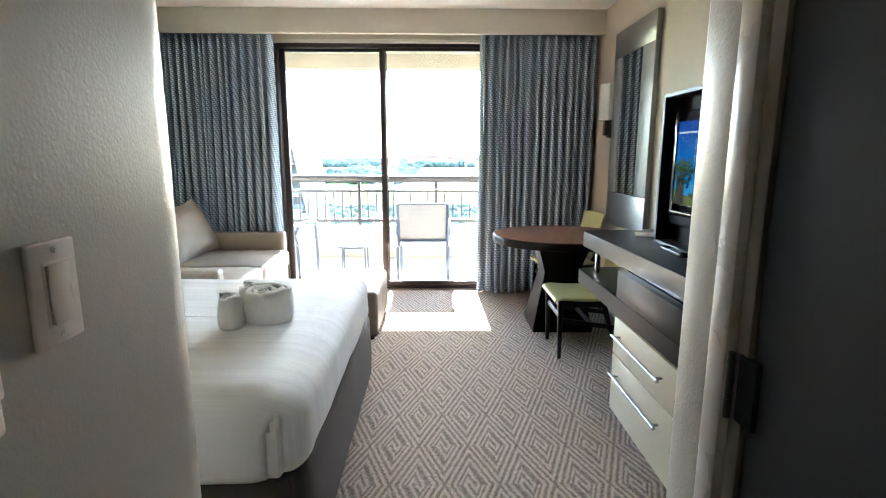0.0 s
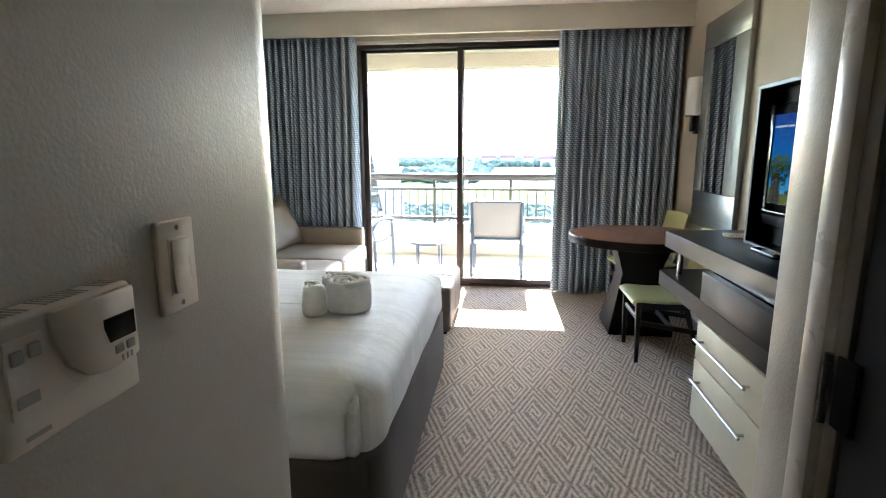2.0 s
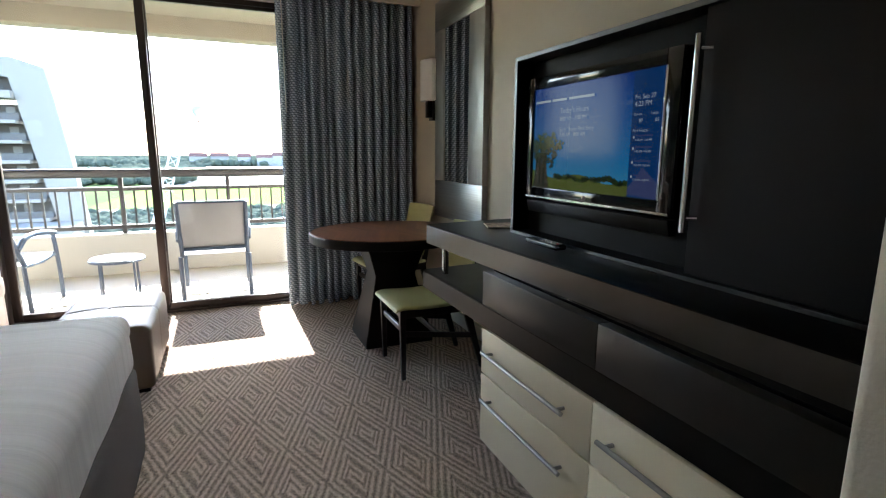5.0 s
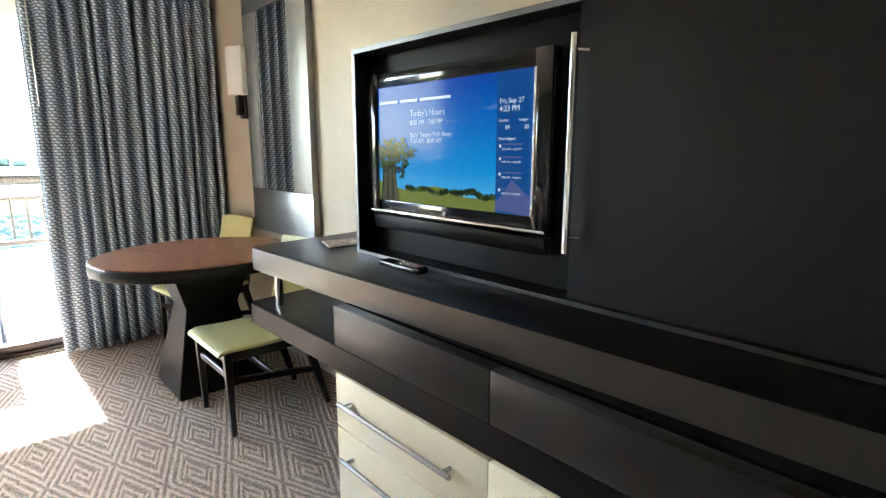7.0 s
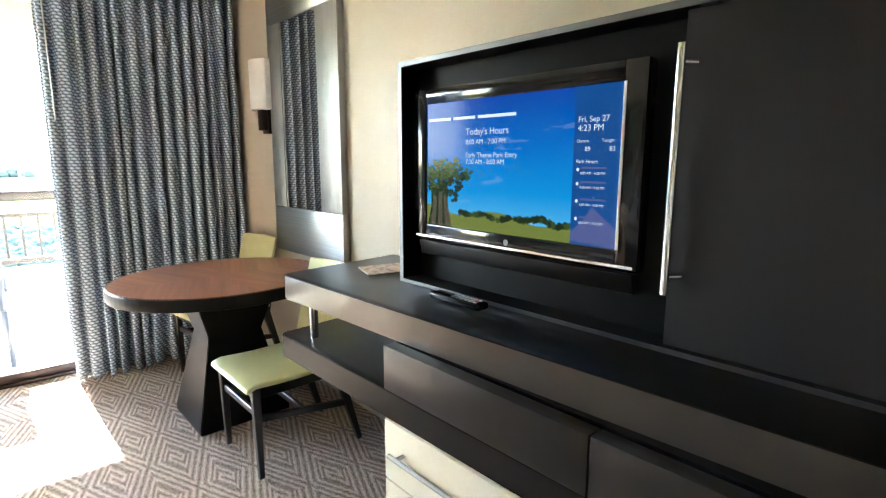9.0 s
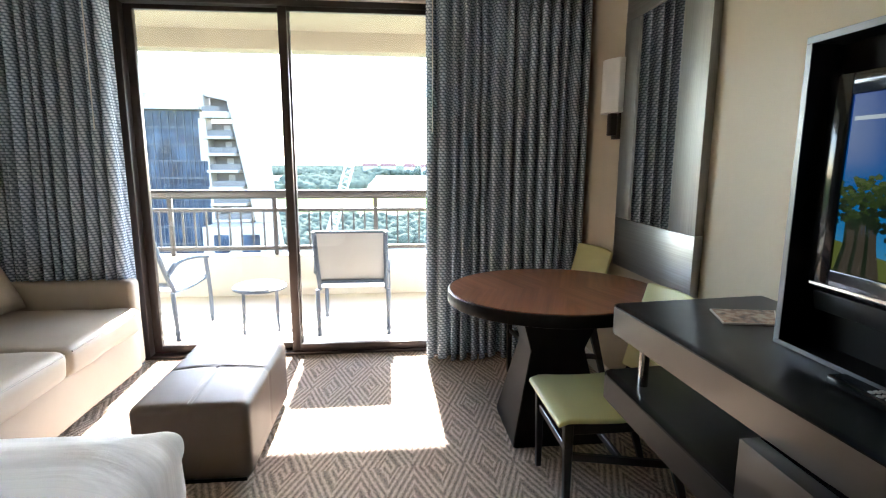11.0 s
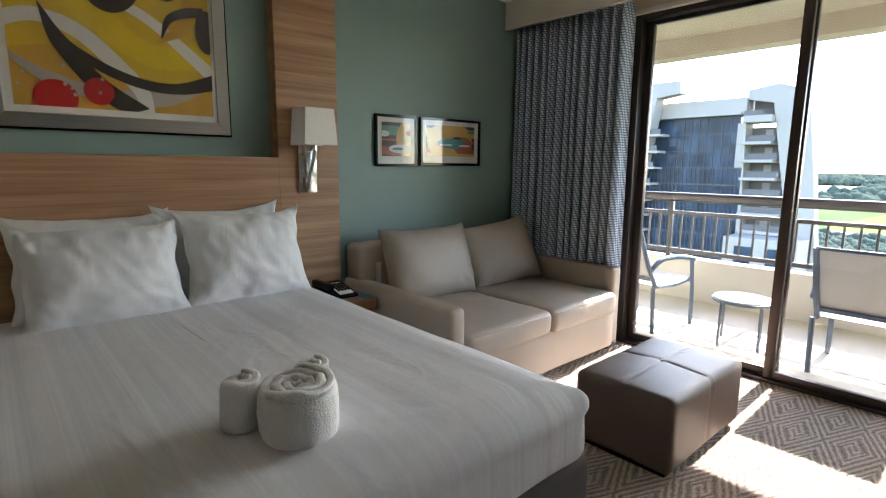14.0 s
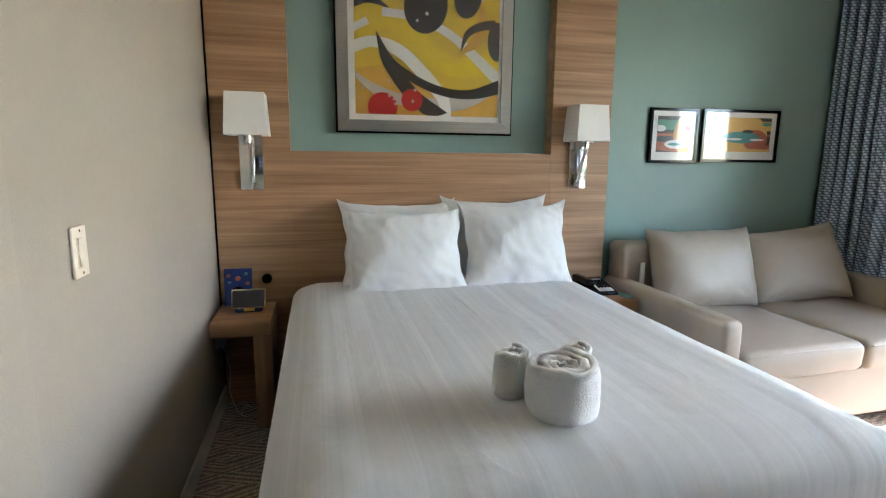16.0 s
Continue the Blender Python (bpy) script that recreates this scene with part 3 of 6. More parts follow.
def flat(points, x, material, name, parent, label="", rect=None):
    """A thin flat shape in a plane facing the room; points of (y, z), kept within rect."""
    if rect:
        y0, y1, z0, z1 = rect
        points = [(min(max(p[0], y0), y1), min(max(p[1], z0), z1)) for p in points]
        keep = []
        for p in points:
            if not keep or (Vector(p) - Vector(keep[-1])).length > 5e-4:
                keep.append(p)
        if (Vector(keep[0]) - Vector(keep[-1])).length < 5e-4:
            keep.pop()
        points = keep
    b = bmesh.new()
    f = b.faces.new([b.verts.new((x, p[0], p[1])) for p in points])
    b.normal_update()
    bmesh.ops.triangulate(b, faces=b.faces[:])
    o = ORIGIN[parent.name]
    bmesh.ops.translate(b, verts=b.verts[:], vec=-o)
    me = bpy.data.meshes.new(name)
    b.to_mesh(me)
    b.free()
    me.materials.append(material)
    ob = new(name, me)
    ob.parent = parent
    ORIGIN[ob.name] = o
    return tagged(ob, label)


def stroke(points, widths, n=10):
    """The outline of a brush stroke along a smooth curve with changing width."""
    line = smooth_line(points, n)
    left, right = [], []
    for i, p in enumerate(line):
        d = (line[min(i + 1, len(line) - 1)] - line[max(i - 1, 0)]).normalized()
        nrm = Vector((-d.y, d.x))
        t = i / (len(line) - 1) * (len(widths) - 1)
        k = min(int(t), len(widths) - 2)
        w = widths[k] * (1 - t + k) + widths[k + 1] * (t - k)
        left.append(p + nrm * w / 2)
        right.append(p - nrm * w / 2)
    return [tuple(p) for p in left + right[::-1]]


def oval(cx, cy, rx, ry, turn=0.0, n=40):
    c, s = math.cos(turn), math.sin(turn)
    return [(cx + rx * math.cos(a) * c - ry * math.sin(a) * s, cy + rx * math.cos(a) * s + ry * math.sin(a) * c) for a in (2 * math.pi * i / n for i in range(n))]


def ink(name, color):
    return paint(name, color, 0.35, 300, 0.05, 0.03)


I_GOLD, I_YEL, I_BRI = ink("ink_gold", (0.60, 0.34, 0.05)), ink("ink_yellow", (0.66, 0.45, 0.035)), ink("ink_bright", (0.74, 0.54, 0.02))
I_BLK, I_WHT, I_RED, I_GRY = ink("ink_dark", (0.035, 0.03, 0.028)), ink("ink_white", (0.78, 0.76, 0.72)), ink("ink_red", (0.48, 0.012, 0.015)), ink("ink_grey", (0.48, 0.44, 0.39))
I_TEAL, I_GREEN, I_ORG, I_RUST = ink("ink_teal", (0.05, 0.26, 0.24)), ink("ink_green", (0.10, 0.30, 0.20)), ink("ink_orange", (0.68, 0.42, 0.10)), ink("ink_rust", (0.42, 0.11, 0.05))
M_PIC_GLASS = glass_material("picture_glass", (1, 1, 1))


def picture_frame(root, x, y0, y1, z0, z1, band, depth, material, outer=None):
    """Four mitred sides round a picture."""
    for name, pts in (("bottom", [(y0, z0), (y1, z0), (y1 - band, z0 + band), (y0 + band, z0 + band)]), ("top", [(y0, z1), (y0 + band, z1 - band), (y1 - band, z1 - band), (y1, z1)]),
                      ("left", [(y0, z0), (y0 + band, z0 + band), (y0 + band, z1 - band), (y0, z1)]), ("right", [(y1, z0), (y1, z1), (y1 - band, z1 - band), (y1 - band, z0 + band)])):
        part("frame_side", prism(pts, "x", x - depth, x, 0.0015, 1), material, root)


art = thing("framed_picture", (XL, 2.2, 1.475), "large square abstract print in yellow and black, silver frame", "picture", "pictures on the wall")
part("backing", box(XL + 0.001, AX - 0.002, 1.70, 2.715, 1.475, 2.52), M_BLACK, art, "black outer edge")
picture_frame(art, AX + 0.012, 1.71, 2.705, 1.485, 2.51, 0.062, 0.016, M_SILVER)
part("mat", box(AX - 0.003, AX - 0.0005, 1.765, 2.65, 1.54, 2.46), I_WHT, art, "white mat board")
CY, CZ, CS = 1.807, 1.578, 0.001955
R_ART = (1.807, 2.626, 1.578, 2.42)


def a_pt(x, y):
    return (CY + (x - 468) * CS, CZ + (335 - y) * CS)


art_n = [0]


def a_shape(points, material, label=""):
    art_n[0] += 1
    return flat([a_pt(*p) for p in points], AX + 0.0004 * art_n[0], material, "shape", art, label, R_ART)


a_shape([(468, 335), (887, 335), (887, -96), (468, -96)], I_GOLD)
a_shape([(468, 215), (560, 195), (640, 215), (740, 280), (887, 230), (887, -96), (468, -96)], I_YEL)
a_shape(stroke([(460, 120), (560, 60), (640, 130), (740, 195), (840, 190), (900, 150)], [70, 80, 60, 55, 60, 70]), I_BRI)
a_shape([(468, -96), (887, -96), (887, 40), (760, 30), (560, -10), (468, 60)], I_BRI)
a_shape(stroke([(462, 225), (540, 275), (640, 300), (760, 300), (850, 265), (895, 225)], [10, 30, 30, 40, 30, 30]), I_GRY)
a_shape(stroke([(455, 160), (520, 140), (600, 165), (680, 240), (720, 290), (728, 345)], [30, 30, 34, 38, 34, 34]), I_WHT)
a_shape(stroke([(545, 60), (640, 70), (740, 110), (830, 180), (900, 240)], [22, 22, 24, 30, 36]), I_WHT)
a_shape(stroke([(460, 110), (505, 85)], [20, 20]), I_WHT)
a_shape(stroke([(760, 165), (820, 120), (835, 60), (825, 10)], [4, 34, 30, 4]), I_GOLD)
a_shape(stroke([(527, 112), (560, 190), (630, 280), (720, 345)], [2, 34, 40, 46]), I_BLK)
a_shape(stroke([(540, 150), (600, 215), (700, 262), (800, 272), (900, 245)], [2, 22, 24, 26, 40]), I_BLK)
a_shape(stroke([(771, 152), (790, 105), (830, 82), (875, 74)], [3, 18, 24, 26]), I_BLK)
a_shape(stroke([(460, 44), (505, 28), (562, 48)], [26, 28, 4]), I_BLK)
a_shape(oval(668, 38, 62, 74, 0.25), I_BLK)
a_shape(oval(790, 6, 40, 58, 0.2), I_BLK)
a_shape(oval(880, 122, 29, 54), I_BLK)
a_shape(oval(544, 315, 42, 40), I_RED)
a_shape(oval(628, 294, 31, 31), I_RED)
for x, y, r in ((720, 8, 8), (671, 58, 5), (643, 78, 4), (548, 17, 5), (519, 259, 5), (488, 264, 4), (630, 297, 4), (563, 284, 4), (580, 306, 4), (563, 244, 4), (832, 14, 4), (478, 290, 3), (575, 293, 3), (636, 266, 4)):
    a_shape(oval(x, y, r, r * 1.1, 0, 12), I_GRY if y > 240 else I_WHT)
pg = part("glazing", box(AX + 0.0145, AX + 0.0165, 1.772, 2.643, 1.547, 2.448), M_PIC_GLASS, art, "clear picture glass")
pg.visible_shadow = False


def small_picture(y0, y1, z0, z1, kind, label, yaw=0.0):
    root = thing("framed_picture", (XL, (y0 + y1) / 2, z0), label, "picture", "pictures on the wall")
    x = XL + 0.022
    picture_frame(root, x, y0, y1, z0, z1, 0.018, 0.0215, M_BLACK)
    part("mat", box(XL + 0.002, XL + 0.008, y0 + 0.014, y1 - 0.014, z0 + 0.014, z1 - 0.014), I_WHT, root, "white mat board")
    a0, a1, b0, b1 = y0 + 0.055, y1 - 0.055, z0 + 0.07, z1 - 0.05
    rect, w, h = (a0, a1, b0, b1), a1 - a0, b1 - b0
    n = [0]

    def s(pts, material):
        n[0] += 1
        flat([(a0 + p[0] * w, b0 + p[1] * h) for p in pts], XL + 0.0082 + 0.0004 * n[0], material, "shape", root, "", rect)

    s([(0, 0), (1, 0), (1, 1), (0, 1)], I_BLK)
    s([(0, 0.62), (1, 0.62), (1, 0.9), (0, 0.9)], I_GREEN if kind == 0 else I_ORG)
    s([(0, 0.45), (1, 0.45), (1, 0.52), (0, 0.52)], I_RUST)
    s([(0, 0.05), (1, 0.0), (1, 0.2), (0, 0.3)], I_RUST)
    if kind == 0:
        s(oval(1.0, 0.5, 0.5, 0.62), I_ORG)
        s(oval(0.1, 0.66, 0.16, 0.09), I_WHT)
        s(oval(0.62, 0.22, 0.38, 0.13), I_WHT)
        s(oval(0.55, 0.22, 0.2, 0.04), I_TEAL)
        s(oval(0.95, 0.7, 0.1, 0.08), I_RED)
    else:
        s(oval(0.48, 0.5, 0.46, 0.66), I_ORG)
        s(oval(0.75, 0.35, 0.2, 0.3), I_RUST)
        s(oval(0.52, 0.42, 0.30, 0.17), I_TEAL)
        s(oval(0.62, 0.6, 0.09, 0.05), I_BLK)
        s(oval(0.78, 0.36, 0.12, 0.035), I_WHT)
        s(oval(0.4, 0.37, 0.13, 0.035), I_WHT)
        s(oval(0.92, 0.82, 0.08, 0.06), I_GREEN)
        s([(0.0, 0.0), (1.0, 0.0), (1.0, 0.08), (0.0, 0.1)], I_ORG)
    g = part("glazing", box(XL + 0.0172, XL + 0.0186, y0 + 0.016, y1 - 0.016, z0 + 0.016, z1 - 0.016), M_PIC_GLASS, root, "clear picture glass")
    g.visible_shadow = False
    root.rotation_euler.z = radians(yaw)
    root.location.x += abs(math.sin(radians(yaw))) * (y1 - y0) / 2


small_picture(3.665, 4.005, 1.325, 1.672, 0, "small black-framed print of coloured ovals and sun", -4.0)
small_picture(4.056, 4.647, 1.333, 1.677, 1, "wide black-framed print of teal oval on orange", -1.5)


# ---- bedside wall lamps ----
def taper_box(x0, x1, y0, y1, z0, z1, inset, t=0.003):
    """An open shade: four thin walls that lean in towards the top."""
    b = bmesh.new()
    rows = []
    for off in (0.0, t):
        for z, k in ((z0, 0.0), (z1, inset)):
            rows.append([b.verts.new(p) for p in ((x0 + k + off, y0 + k + off, z), (x1 - k - off, y0 + k + off, z), (x1 - k - off, y1 - k - off, z), (x0 + k + off, y1 - k - off, z))])
    a, c, d, e = rows
    for k in range(4):
        l = (k + 1) % 4
        b.faces.new((a[k], a[l], c[l], c[k]))
        b.faces.new((d[k], e[k], e[l], d[l]))
        b.faces.new((a[k], d[k], d[l], a[l]))
        b.faces.new((c[k], c[l], e[l], e[k]))
    bmesh.ops.recalc_face_normals(b, faces=b.faces[:])
    return b


def bed_lamp(y):
    r = thing("wall_lamp", (-2.2, y, 1.168), "chrome wall lamp with square white fabric shade, unlit", "lamp", "lamps beside the bed")
    part("backplate", box(-2.2005, -2.185, y - 0.058, y + 0.058, 1.168, 1.455, 0.003), M_CHROME, r, "polished chrome backplate")
    b = tube((-2.185, y, 1.21), (-2.10, y + 0.012, 1.43), 0.009, 12, r2=0.014)
    tube((-2.10, y, 1.41), (-2.10, y, 1.47), 0.017, 16, bm=b)
    part("arm", b, M_CHROME, r, "polished chrome arm and socket")
    part("shade", taper_box(-2.19, -2.01, y - 0.102, y + 0.102, 1.442, 1.645, 0.012), M_SHADE, r, "white fabric shade")
    part("switch", tube((-2.186, y + 0.005, 1.195), (-2.178, y + 0.005, 1.195), 0.006), M_CHROME, r)
    part("spider", bar((-2.185, y, 1.60), (-2.015, y, 1.60), 0.006, 0.003), M_CHROME, r)


bed_lamp(1.262)
bed_lamp(3.118)

# ---- bed ----
def round_corner(p, x1, y0, r):
    """How far a point moves when the bed's near foot corner is rounded in plan."""
    dx, dy = p.x - (x1 - r), (y0 + r) - p.y
    if dx <= 0 or dy <= 0:
        return Vector((0, 0, 0))
    k = max(dx, dy) / math.hypot(dx, dy) - 1
    return Vector((dx * k, -dy * k, 0))


def base_push(p, nrm):
    return round_corner(p, -0.178, 1.437, 0.12) + nrm * (0.006 * noise.noise(p * 4) + 0.004 * math.sin(math.pi * p.z / 0.42))


bed = thing("bed", (-1.2, 2.22, 0.0), "queen bed made up with white striped sheet, dark base", "bed")
part("base", rbox((-2.17, 1.437, 0.035), (-0.178, 3.055, 0.425), 0.032, (24, 24, 5), base_push), M_SKIRT, bed, "grey-brown cloth box base")
for x in (-2.0, -0.32):
    for y in (1.53, 2.93):
        part("leg", tube((x, y, 0.0), (x, y, 0.05), 0.022, 14, r2=0.028), M_BLACK, bed, "black bed leg")


def drape(p, nrm):
    """Slack in the sheet: flutes down the sides, a dip by the foot, long soft ridges on top."""
    side = max(0.0, min(1.0, (0.56 - p.z) / 0.20))
    out = Vector((0, 0, 0))
    if p.z > 0.56:
        d = max(0.0, min(1.0, min(-0.185 - p.x, p.y - 1.44, 3.055 - p.y) / 0.16))
        out.z += 0.030 * d * d * (3 - 2 * d)
        peak = max(0.0, 1 - math.hypot(p.x + 0.2, p.y - 3.04) / 0.09)
        out += Vector((0.012, 0.012, 0.022)) * peak * peak
        out.z += 0.007 * noise.noise(Vector((p.x * 3, p.y * 1.2, 0.3))) + 0.004 * noise.noise(Vector((p.x * 2.0, p.y * 9.0, 4.3)))
    flute = noise.noise(Vector((p.x * 5.0, p.y * 5.0, 1.0))) * 0.006 + 0.002 * math.sin(p.y * 15 + 2 * noise.noise(Vector((p.y * 2, 0, 0))))
    horizontal = Vector((nrm.x, nrm.y, 0))
    out += horizontal * side * (flute + 0.008)
    out += round_corner(p, -0.185, 1.44, 0.17)
    if p.y < 1.62:
        at = p.x + 0.262 - 0.9 * max(0.0, p.z - 0.565) ** 1.2
        crease = math.exp(-(at / 0.010) ** 2)
        lap = math.exp(-(at / 0.07) ** 2) / (1.0 + math.exp(-(at - 0.012) / 0.006))
        tuck = max(0.0, min(1.0, (0.632 - p.z) / 0.03)) * max(0.0, min(1.0, (p.z - 0.40) / 0.05))
        out += Vector((0.5, -0.866, 0)) * (0.022 * lap - 0.018 * crease) * tuck
    if p.z < 0.45:
        out.z += 0.012 * noise.noise(Vector((p.x * 3.0, p.y * 3.0, 7.0)))
    return out


sheet = part("sheet", rbox((-2.18, 1.44, 0.392), (-0.185, 3.055, 0.640), 0.068, (130, 110, 18), drape, 6), M_SHEET, bed, "white striped sheet hanging over the sides", 60)
part("seam", wire([(-1.75, 2.225, 0.670), (-1.5, 2.235, 0.671), (-1.2, 2.25, 0.670), (-0.72, 2.25, 0.670)], 0.0014, 8, 6), M_SHEET, bed, "raised seam along the sheet")


def pillow(y0, y1, lean_x, z0, height, thick, tilt, seed, label):
    """A soft pillow that leans on the headboard."""
    nu, nv = 48, 36
    b = bmesh.new()
    w = y1 - y0
    grid = {}
    for side in (1, -1):
        for i in range(nu + 1):
            for j in range(nv + 1):
                u, v = -1 + 2 * i / nu, -1 + 2 * j / nv
                u, v = math.sin(u * math.pi / 2), math.sin(v * math.pi / 2)
                edge = i in (0, nu) or j in (0, nv)
                if edge and side < 0:
                    grid[(i, j, side)] = grid[(i, j, 1)]
                    continue
                t = thick * ((1 - abs(u) ** 2.6) * (1 - abs(v) ** 2.6)) ** 0.62
                ear = abs(u * v) ** 7
                yy = u * w / 2 * (1 - 0.085 * (1 - v * v) + 0.035 * ear)
                zz = v * height / 2 * (1 - 0.075 * (1 - u * u) + (0.10 if v > 0 else 0.03) * ear)
                q = Vector((u * 2.1 + seed, v * 1.8, side * 0.7))
                near = (u * u + v * v) / 2
                pull = math.atan2(1 - abs(v), 1 - abs(u) + 1e-4)
                t -= 0.012 * near ** 2 * abs(noise.noise(Vector((pull * 2.6, seed + 0.5 * u, 3.0 + 0.5 * v))))
                t += 0.016 * noise.noise(q) + 0.016 * near * noise.noise(q * 3.1) - 0.016 * abs(noise.noise(Vector((u * 4 + v * 2 + seed, v * 1.6 - u, 3.0)))) - 0.010 * near * abs(noise.noise(Vector((u * 9 + seed, v * 5, 3.0))))
                sag = -0.02 * (1 - v) * (1 - u * u) * 0.3
                grid[(i, j, side)] = b.verts.new((side * max(t, 0.0) if not edge else 0.004 * noise.noise(q * 4), yy + 0.012 * noise.noise(Vector((v * 2.5, seed, u))), zz + sag + 0.01 * noise.noise(Vector((u * 2.5, seed + 9, v)))))
    for side in (1, -1):
        for i in range(nu):
            for j in range(nv):
                f = [grid[(i, j, side)], grid[(i + 1, j, side)], grid[(i + 1, j + 1, side)], grid[(i, j + 1, side)]]
                if len(set(f)) == 4:
                    b.faces.new(f)
    bmesh.ops.recalc_face_normals(b, faces=b.faces[:])
    m = Matrix.Translation((lean_x, (y0 + y1) / 2, z0 + height / 2)) @ Matrix.Rotation(radians(-tilt), 4, "Y")
    bmesh.ops.transform(b, verts=b.verts[:], matrix=m)
    return solid("pillow", b, M_PILLOW, label, "pillow", "pillows on the bed", angle=80)


pillow(1.70, 2.34, -2.095, 0.643, 0.46, 0.085, 14, 1.0, "white pillow standing against the headboard, behind another")
pillow(2.27, 2.90, -2.095, 0.643, 0.475, 0.085, 14, 2.5, "white pillow standing against the headboard, behind another")
pillow(1.725, 2.345, -1.955, 0.643, 0.43, 0.10, 20, 4.2, "plump creased white pillow leaning in front of another")
pillow(2.34, 2.965, -1.965, 0.643, 0.46, 0.10, 19, 6.1, "plump creased white pillow leaning with raised corner")


# ---- rolled towels ----
def towel_roll(cx, cy, z0, radius, height, turns, seed, label, fine, waist=0.0):
    """A strip of terry wound into a drum: a slack outer layer, ragged inner layers that stand out of the top."""
    n, cs = int(turns * fine), 34
    th = radius / (turns + 0.3)
    b = bmesh.new()
    rows = []
    for i in range(n + 1):
        s = i / n
        a = 2 * math.pi * turns * s + seed
        r = th * 0.3 + (radius - th * 0.46 - th * 0.3) * s
        d = Vector((math.cos(a), math.sin(a), 0))
        layer = s * turns
        hgt = height * (0.97 + 0.075 * noise.noise(Vector((math.cos(a) * 1.1, math.sin(a) * 1.1, seed + 1.3 * layer))) + 0.03 * noise.noise(Vector((a * 1.9, seed, 0))) - 0.05 * (1 - s))
        squash = 1 + 0.035 * math.sin(2 * a + seed)
        row = []
        for k in range(cs):
            q = 2 * math.pi * k / cs
            ca, sa = math.cos(q), math.sin(q)
            px = th * 0.475 * math.copysign(abs(ca) ** 0.55, ca)
            pz = hgt / 2 + hgt / 2 * math.copysign(abs(sa) ** 0.34, sa)
            t = min(1.0, max(0.0, pz / height))
            belly = (0.006 * math.sin(math.pi * t ** 0.8) - waist * t) * s
            at = Vector((d.x * r, d.y * r, pz)) + Vector((seed, 2 * seed, layer * 0.1 * (1 - s)))
            wob = 0.0035 * noise.noise(at * 17) + 0.0022 * noise.noise(at * 55) + 0.0016 * noise.noise(at * 150)
            if s > 0.8 and ca > 0:
                wob -= 0.006 * math.exp(-((pz - height * (0.84 + 0.05 * math.sin(a * 1.3))) / 0.007) ** 2)
            row.append(b.verts.new(Vector((cx, cy, z0)) + d * ((r + belly) * squash + px + wob) + Vector((0, 0, pz))))
        rows.append(row)
    for p, q in zip(rows, rows[1:]):
        for k in range(cs):
            b.faces.new((p[k], p[(k + 1) % cs], q[(k + 1) % cs], q[k]))
    b.faces.new(rows[0])
    b.faces.new(rows[-1][::-1])
    bmesh.ops.recalc_face_normals(b, faces=b.faces[:])
    return solid("towel", b, M_TOWEL, label, "towel", "rolled towels on the bed", angle=70)


towel_roll(-0.497, 2.20, 0.668, 0.108, 0.148, 3.2, 1.35, "large white terry towel rolled up on the bed", 110)
towel_roll(-0.622, 2.106, 0.668, 0.062, 0.140, 1.9, 3.23, "small white terry cloth rolled beside a larger towel", 64, 0.006)
towel_roll(-0.605, 2.296, 0.668, 0.060, 0.137, 1.9, 3.0, "small white terry cloth rolled behind a larger towel", 64, 0.005)


# ---- nightstands ----
def nightstand(y0, y1, leg_at, label):
    r = thing("nightstand", (-2.02, (y0 + y1) / 2, 0.0), label, "nightstand", "nightstands")
    part("top", box(-2.199, -1.84, y0, y1, 0.485, 0.557, 0.003), M_OAK, r)
    l0, l1 = (y1 - 0.085, y1) if leg_at > 0 else (y0, y0 + 0.085)
    part("leg_panel", box(-2.199, -1.845, l0, l1, 0.0, 0.485, 0.003), M_OAK_UP, r)
    o0, o1 = (y0, y1 - 0.085) if leg_at > 0 else (y0 + 0.085, y1)
    part("back_panel", box(-2.199, -2.185, o0, o1, 0.0, 0.484), M_OAK, r)
    return r


nightstand(1.073, 1.352, 1, "oak bracket nightstand beside the pale wall")
nightstand(3.085, 3.362, -1, "oak bracket nightstand between bed and sofa")
tel = thing("telephone", (-2.03, 3.17, 0.557), "black desk telephone with pale keypad on the nightstand", "telephone")
part("body", prism([(-2.15, 0.5575), (-1.93, 0.5575), (-1.93, 0.575), (-2.15, 0.625)], "y", 3.10, 3.29, 0.006), M_BLACK, tel)
part("handset", rbox((-2.15, 3.095, 0.612), (-1.945, 3.145, 0.65), 0.015, (6, 2, 2)), M_BLACK, tel, "black handset lying on the phone")
face = part("keypad", prism([(-2.10, 0.617), (-1.945, 0.581), (-1.945, 0.584), (-2.10, 0.620)], "y", 3.175, 3.27, 0.001), I_WHT, tel, "white keypad label")
for i in range(4):
    for j in range(4):
        x = -2.07 + i * 0.026
        part("key", box(x - 0.008, x + 0.008, 3.187 + j * 0.021, 3.201 + j * 0.021, 0.598 - (x + 2.05) * 0.23, 0.618 - (x + 2.05) * 0.23, 0.002, 1), M_BLACK, face)
solid("card", box(-1.99, -1.86, 3.29, 3.35, 0.5575, 0.560), paint("teal_card", (0.08, 0.32, 0.38), 0.4), "teal printed card beside the telephone", "card")
M_NAVY = paint("navy_print", (0.014, 0.035, 0.17), 0.4)
sign = thing("display_card", (-2.13, 1.16, 0.557), "navy folded card with a round speaker picture", "card")
part("front", prism([(-2.16, 0.558), (-2.155, 0.558), (-2.185, 0.75), (-2.19, 0.75)], "y", 1.095, 1.235), M_NAVY, sign)
part("round_mark", prism(oval(1.165, 0.63, 0.028, 0.028, 0, 24), "x", -2.164, -2.158), M_BLACK, sign)
